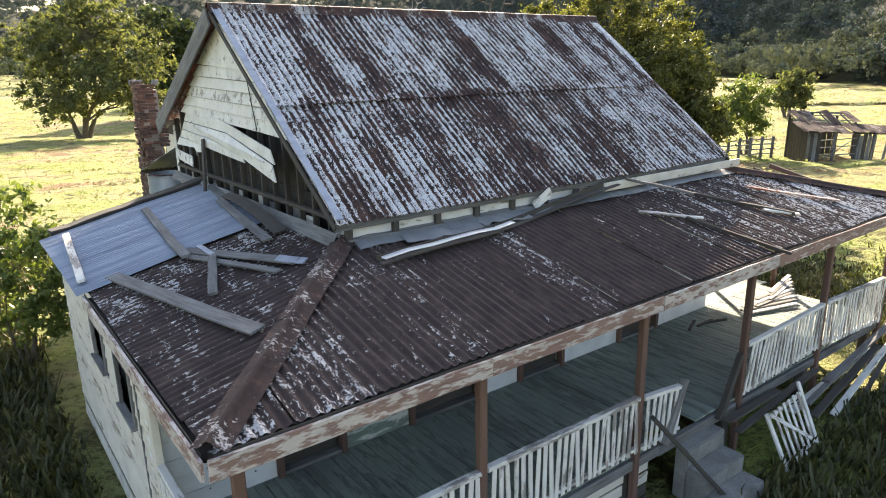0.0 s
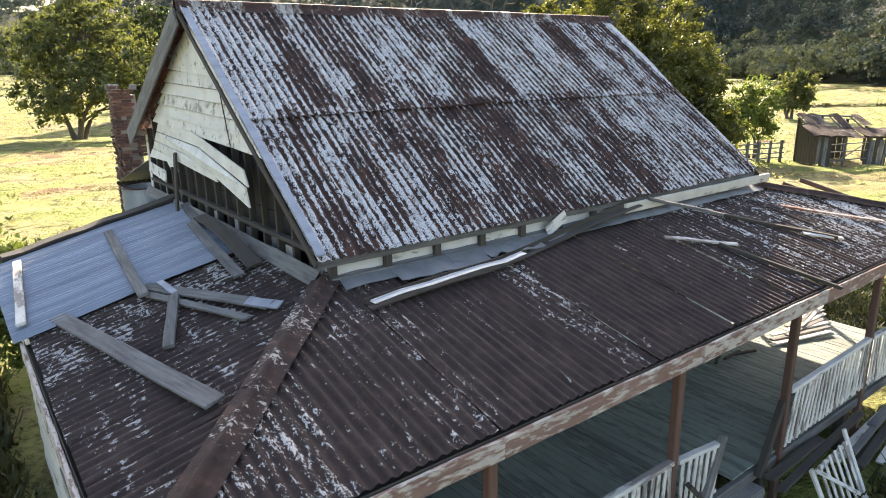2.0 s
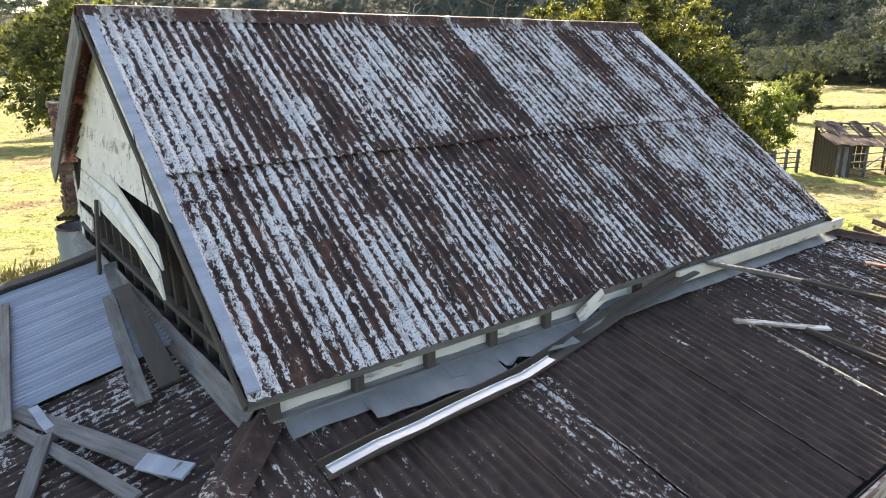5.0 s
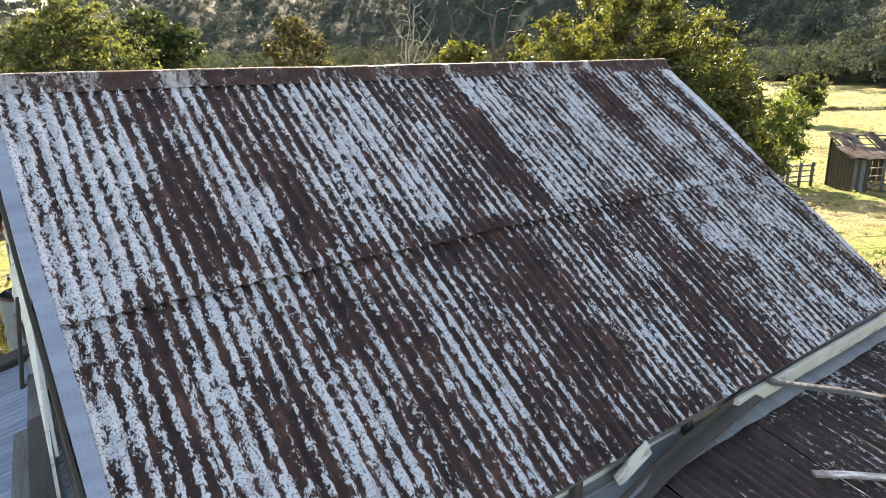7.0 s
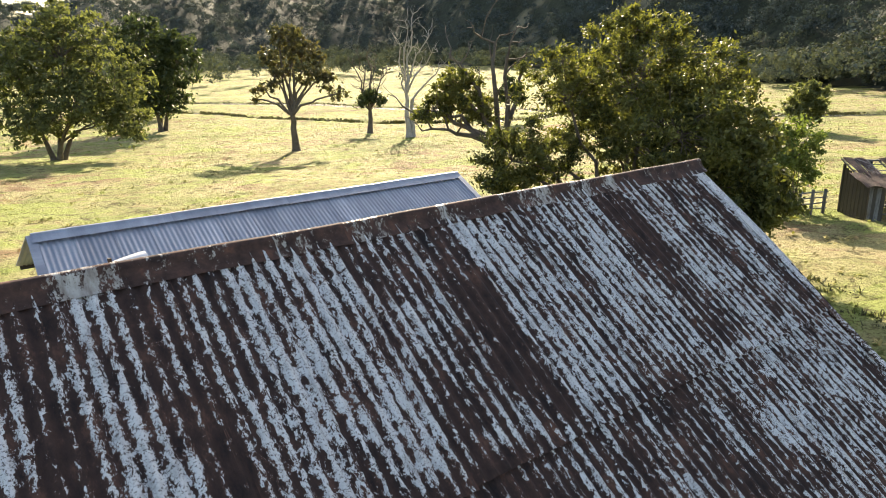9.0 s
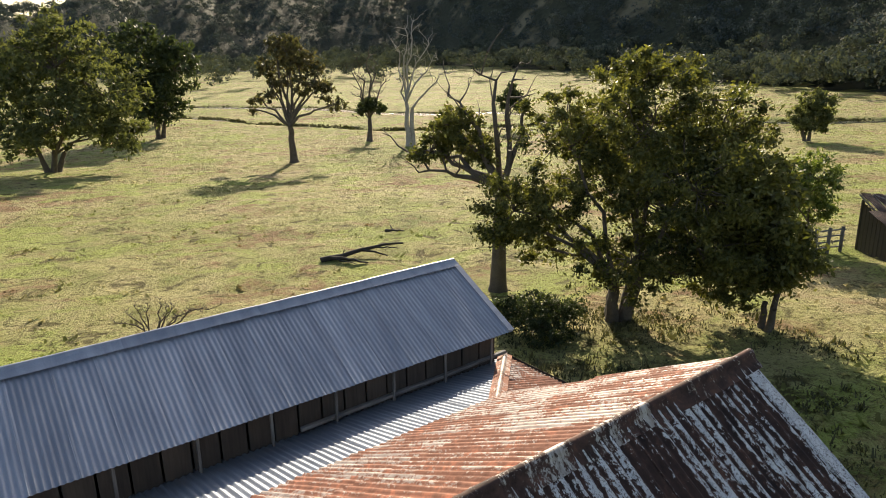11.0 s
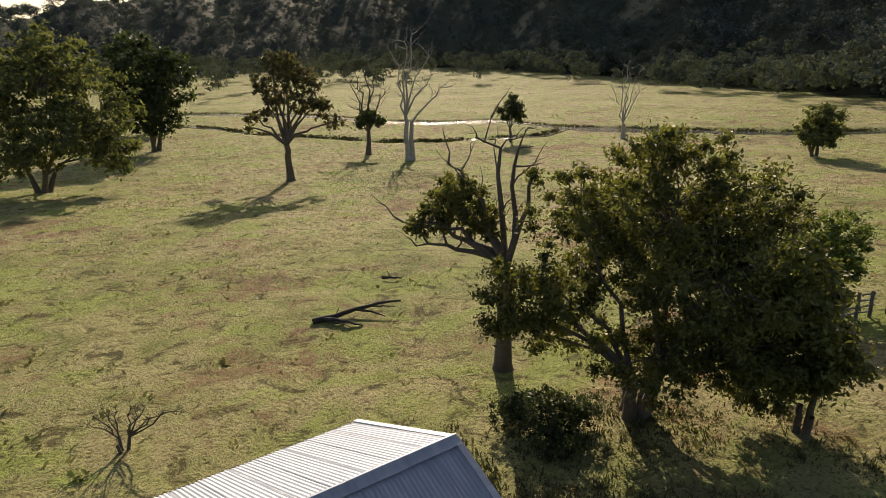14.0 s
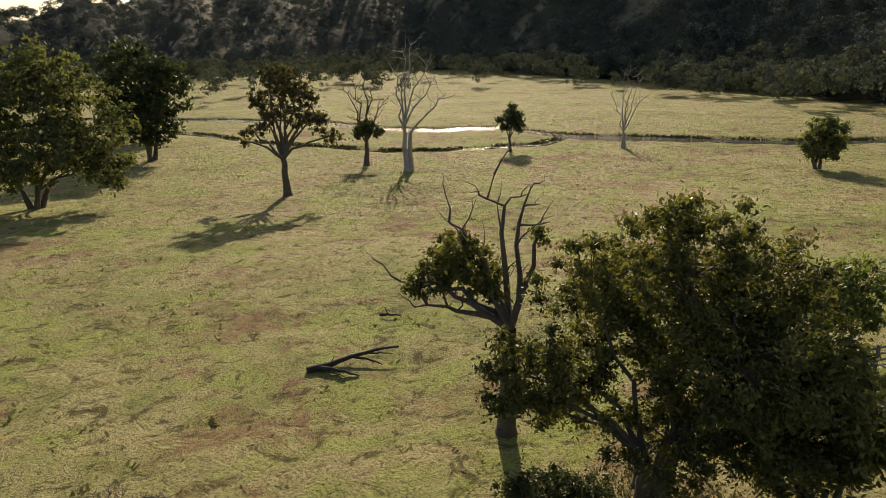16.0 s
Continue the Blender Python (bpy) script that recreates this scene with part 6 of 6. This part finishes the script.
for i in range(6):
    for k in range(6):
        fs.append((i * 7 + k, i * 7 + k + 1, (i + 1) * 7 + k + 1, (i + 1) * 7 + k))
me = bpy.data.meshes.new("hood")
me.from_pydata(vs, [], fs)
part("hood", smooth(me), M_PANEL, bent, "", pose(6.12, 12.0, 7.85, 0, -4, 5))
beam("bracket_arm", (6.27, 11.95, 7.66), (6.27, 11.95, 8.02), 0.03, 0.03, M_WOOD_DARK, bent, "dark bracket", up=(0, 1, 0))
beam("bracket_plate", (6.22, 11.85, 7.81), (6.47, 11.85, 7.83), 0.05, 0.06, M_POST, bent, "rusty plate")
cable = [(6.22 - 0.35 * i, 12.0 + 0.05 * i, 7.85 - 0.05 * i + 0.012 * i * i) for i in range(7)]
bent_strip("power_cable", cable, 0.015, 0.015, M_DARK, "thin black power cable strung over the roof", "cable")


# ---- old shed and rail yard ----
M_SHED = mat_rusted_iron("bleached_rusty_shed_iron", 0.70, (0.028, 0.020, 0.019), (0.085, 0.056, 0.049), (0.30, 0.26, 0.24), 2.0, 0.15, 0.7)


def shed():
    s = thing("old_shed", (49, 22, 0), "collapsing grey slab shed with a broken rusted iron roof", "shed")
    o = Vector((47.9, 21.3, 0))
    base = gz(o.x + 2, o.y) - 0.12

    def P(a, b, h):
        q = o + SIDE * a + FWD * b
        q.z = base + h
        return q

    flat = (0.6, 0.8, 0)
    for a, h, lean in ((0.0, 2.05, 0.0), (1.7, 2.05, 0.05), (3.3, 1.98, 0.10), (4.3, 1.92, 0.22), (5.2, 1.86, 0.25), (6.0, 1.80, 0.12)):
        beam("post", P(a, 0, -0.3), P(a + lean, 0, h), 0.15, 0.15, M_WOOD, s, up=(0, 1, 0))
    for a, h in ((0.0, 3.0), (1.6, 3.1), (3.4, 2.9), (4.8, 2.4), (6.0, 2.2)):
        beam("post", P(a, 2.9, -0.3), P(a, 2.9, h), 0.15, 0.15, M_WOOD_DARK, s, up=(0, 1, 0))
    for k in range(3):
        beam("wall_slab", P(0.12 + k * 0.26, -0.04, -0.1), P(0.16 + k * 0.27, -0.02, 1.98), 0.25, 0.05, M_WOOD if k == 1 else M_WOOD_DARK, s, up=flat)
    for k in range(8):
        beam("wall_slab", P(0.02, 0.15 + k * 0.36, -0.1), P(0.02, 0.15 + k * 0.36, 2.0 + 0.11 * k), 0.33, 0.05, M_WOOD_DARK, s, up=(0.8, -0.6, 0))
    for k in range(5):
        beam("wall_slab", P(3.15 + k * 0.30, -0.03, -0.1), P(3.25 + k * 0.31, 0.0, 1.88 - 0.12 * (k % 2)), 0.27, 0.05, M_WOOD if k % 2 else M_WOOD_DARK, s, up=flat)
    for k in range(2):
        beam("wall_slab", P(5.72 + k * 0.26, -0.05, -0.1), P(5.86 + k * 0.26, 0.0, 1.85), 0.24, 0.05, M_PICKET if k else M_WOOD, s, "pale board beside the opening", up=flat)
    for k in range(9):
        beam("wall_slab", P(0.2 + k * 0.40, 2.85, -0.1), P(0.2 + k * 0.40, 2.85, 2.3), 0.36, 0.05, M_WOOD_DARK, s, up=flat)
    for h in (0.45, 1.0, 1.5):
        beam("cross_rail", P(0.8, -0.06, h), P(3.2, -0.06, h + 0.12), 0.09, 0.06, M_WOOD, s)
    beam("cross_rail", P(1.0, -0.10, 0.2), P(2.9, -0.08, 1.5), 0.09, 0.05, M_WOOD, s)
    beam("top_plate", P(-0.1, 0, 2.10), P(6.2, 0, 1.84), 0.12, 0.12, M_WOOD_DARK, s, segs=6)
    beam("top_plate", P(-0.1, 1.25, 2.52), P(5.6, 1.25, 2.24), 0.10, 0.10, M_WOOD_DARK, s, segs=6)
    beam("ridge_pole", P(-0.1, 3.0, 3.22), P(4.0, 3.0, 3.05), 0.11, 0.11, M_WOOD, s, segs=6)
    # front roof, sheets slipped and uneven
    for k in range(8):
        a0 = -0.35 + k * 0.82
        top, bot, top2 = P(a0 - 0.35, 1.35, 2.66 - 0.045 * k), P(a0, -0.42, 2.14 - 0.04 * k), P(a0 + 0.5, 1.35, 2.64 - 0.045 * k)
        part("roof_sheet", sheet_mesh(0.88, (bot - top).length * RNG.uniform(0.92, 1.08), 0.018, 4, 0.05, 0.06), M_SHED, s, "", slope_pose(top, top2 - top, bot - top) @ pose(0, 0, RNG.uniform(0.0, 0.05), RNG.uniform(-2, 2), RNG.uniform(-3, 3), RNG.uniform(-4, 4)))
    # rear roof, half stripped to its rafters
    for k in range(6):
        a0 = -0.15 + k * 0.74
        beam("rafter", P(a0, 1.2, 2.50 - 0.02 * k), P(a0 + 0.05, 3.15, 3.26 - 0.03 * k), 0.07, 0.09, M_WOOD, s)
        if k in (2, 4):
            continue
        top, bot, top2 = P(a0, 3.1, 3.30 - 0.03 * k), P(a0, 1.25, 2.58 - 0.02 * k), P(a0 + 0.5, 3.1, 3.30 - 0.03 * k)
        part("roof_sheet", sheet_mesh(0.62, (bot - top).length, 0.018, 4, 0.04, 0.05), M_SHED, s, "", slope_pose(top, top2 - top, bot - top) @ pose(0, 0, 0.05, RNG.uniform(-2, 2), RNG.uniform(-3, 3), RNG.uniform(-2, 2)))
    for b in (1.8, 2.5):
        beam("batten", P(-0.2, b, 2.52 + (b - 1.2) * 0.39), P(4.0, b, 2.40 + (b - 1.2) * 0.39), 0.06, 0.05, M_WOOD, s)


shed()
for i in range(7):
    q = Vector((46.2, 23.6, 0)) + SIDE * (i * 0.9 - 4.0) + FWD * (0.25 * i)
    tagged(beam("fence_post", (q.x, q.y, gz(q.x, q.y) - 0.2), (q.x + 0.05, q.y, gz(q.x, q.y) + 1.5), 0.16, 0.16, M_WOOD, up=(0, 1, 0)), "grey split post of the old stock yard", "post", "stock yard posts")
for j in range(4):
    a = Vector((46.2, 23.6, 0)) + SIDE * -4.2
    b = Vector((46.2, 23.6, 0)) + SIDE * 1.7 + FWD * 1.7
    tagged(beam("fence_rail", (a.x, a.y, gz(a.x, a.y) + 0.35 + 0.33 * j), (b.x, b.y, gz(b.x, b.y) + 0.3 + 0.34 * j), 0.1, 0.07, M_WOOD, rag=0.02, segs=6), "grey split rail of the old stock yard", "rail", "stock yard rails")

# ---- rubbish heap in the shade of the tree ----
rh = random.Random(8)
for i in range(10):
    x, y = 22.6 + rh.uniform(-1.2, 1.6), 19.4 + rh.uniform(-1.0, 1.0)
    tagged(part("scrap_sheet", beam_mesh(rh.uniform(0.5, 1.0), rh.uniform(0.25, 0.5), 0.02, 0.03), M_LEAD if i % 2 else M_WOOD_DARK, None, "", pose(x, y, gz(x, y) + 0.25, rh.uniform(-35, 35), rh.uniform(-40, 20), rh.uniform(0, 180))), "bent scrap lying in the rubbish heap", "scrap", "rubbish heap")
for i in range(8):
    x, y = -1.8 + rh.uniform(-1.2, 1.2), 9.2 + rh.uniform(-1.5, 1.5)
    tagged(part("scrap_sheet", beam_mesh(rh.uniform(0.3, 0.8), rh.uniform(0.15, 0.4), 0.02, 0.02), M_PICKET if i % 2 else M_WOOD, None, "", pose(x, y, gz(x, y) + 0.1, rh.uniform(-20, 20), rh.uniform(-20, 10), rh.uniform(0, 180))), "pale scrap lying in the weeds beside the house", "scrap", "yard scrap")
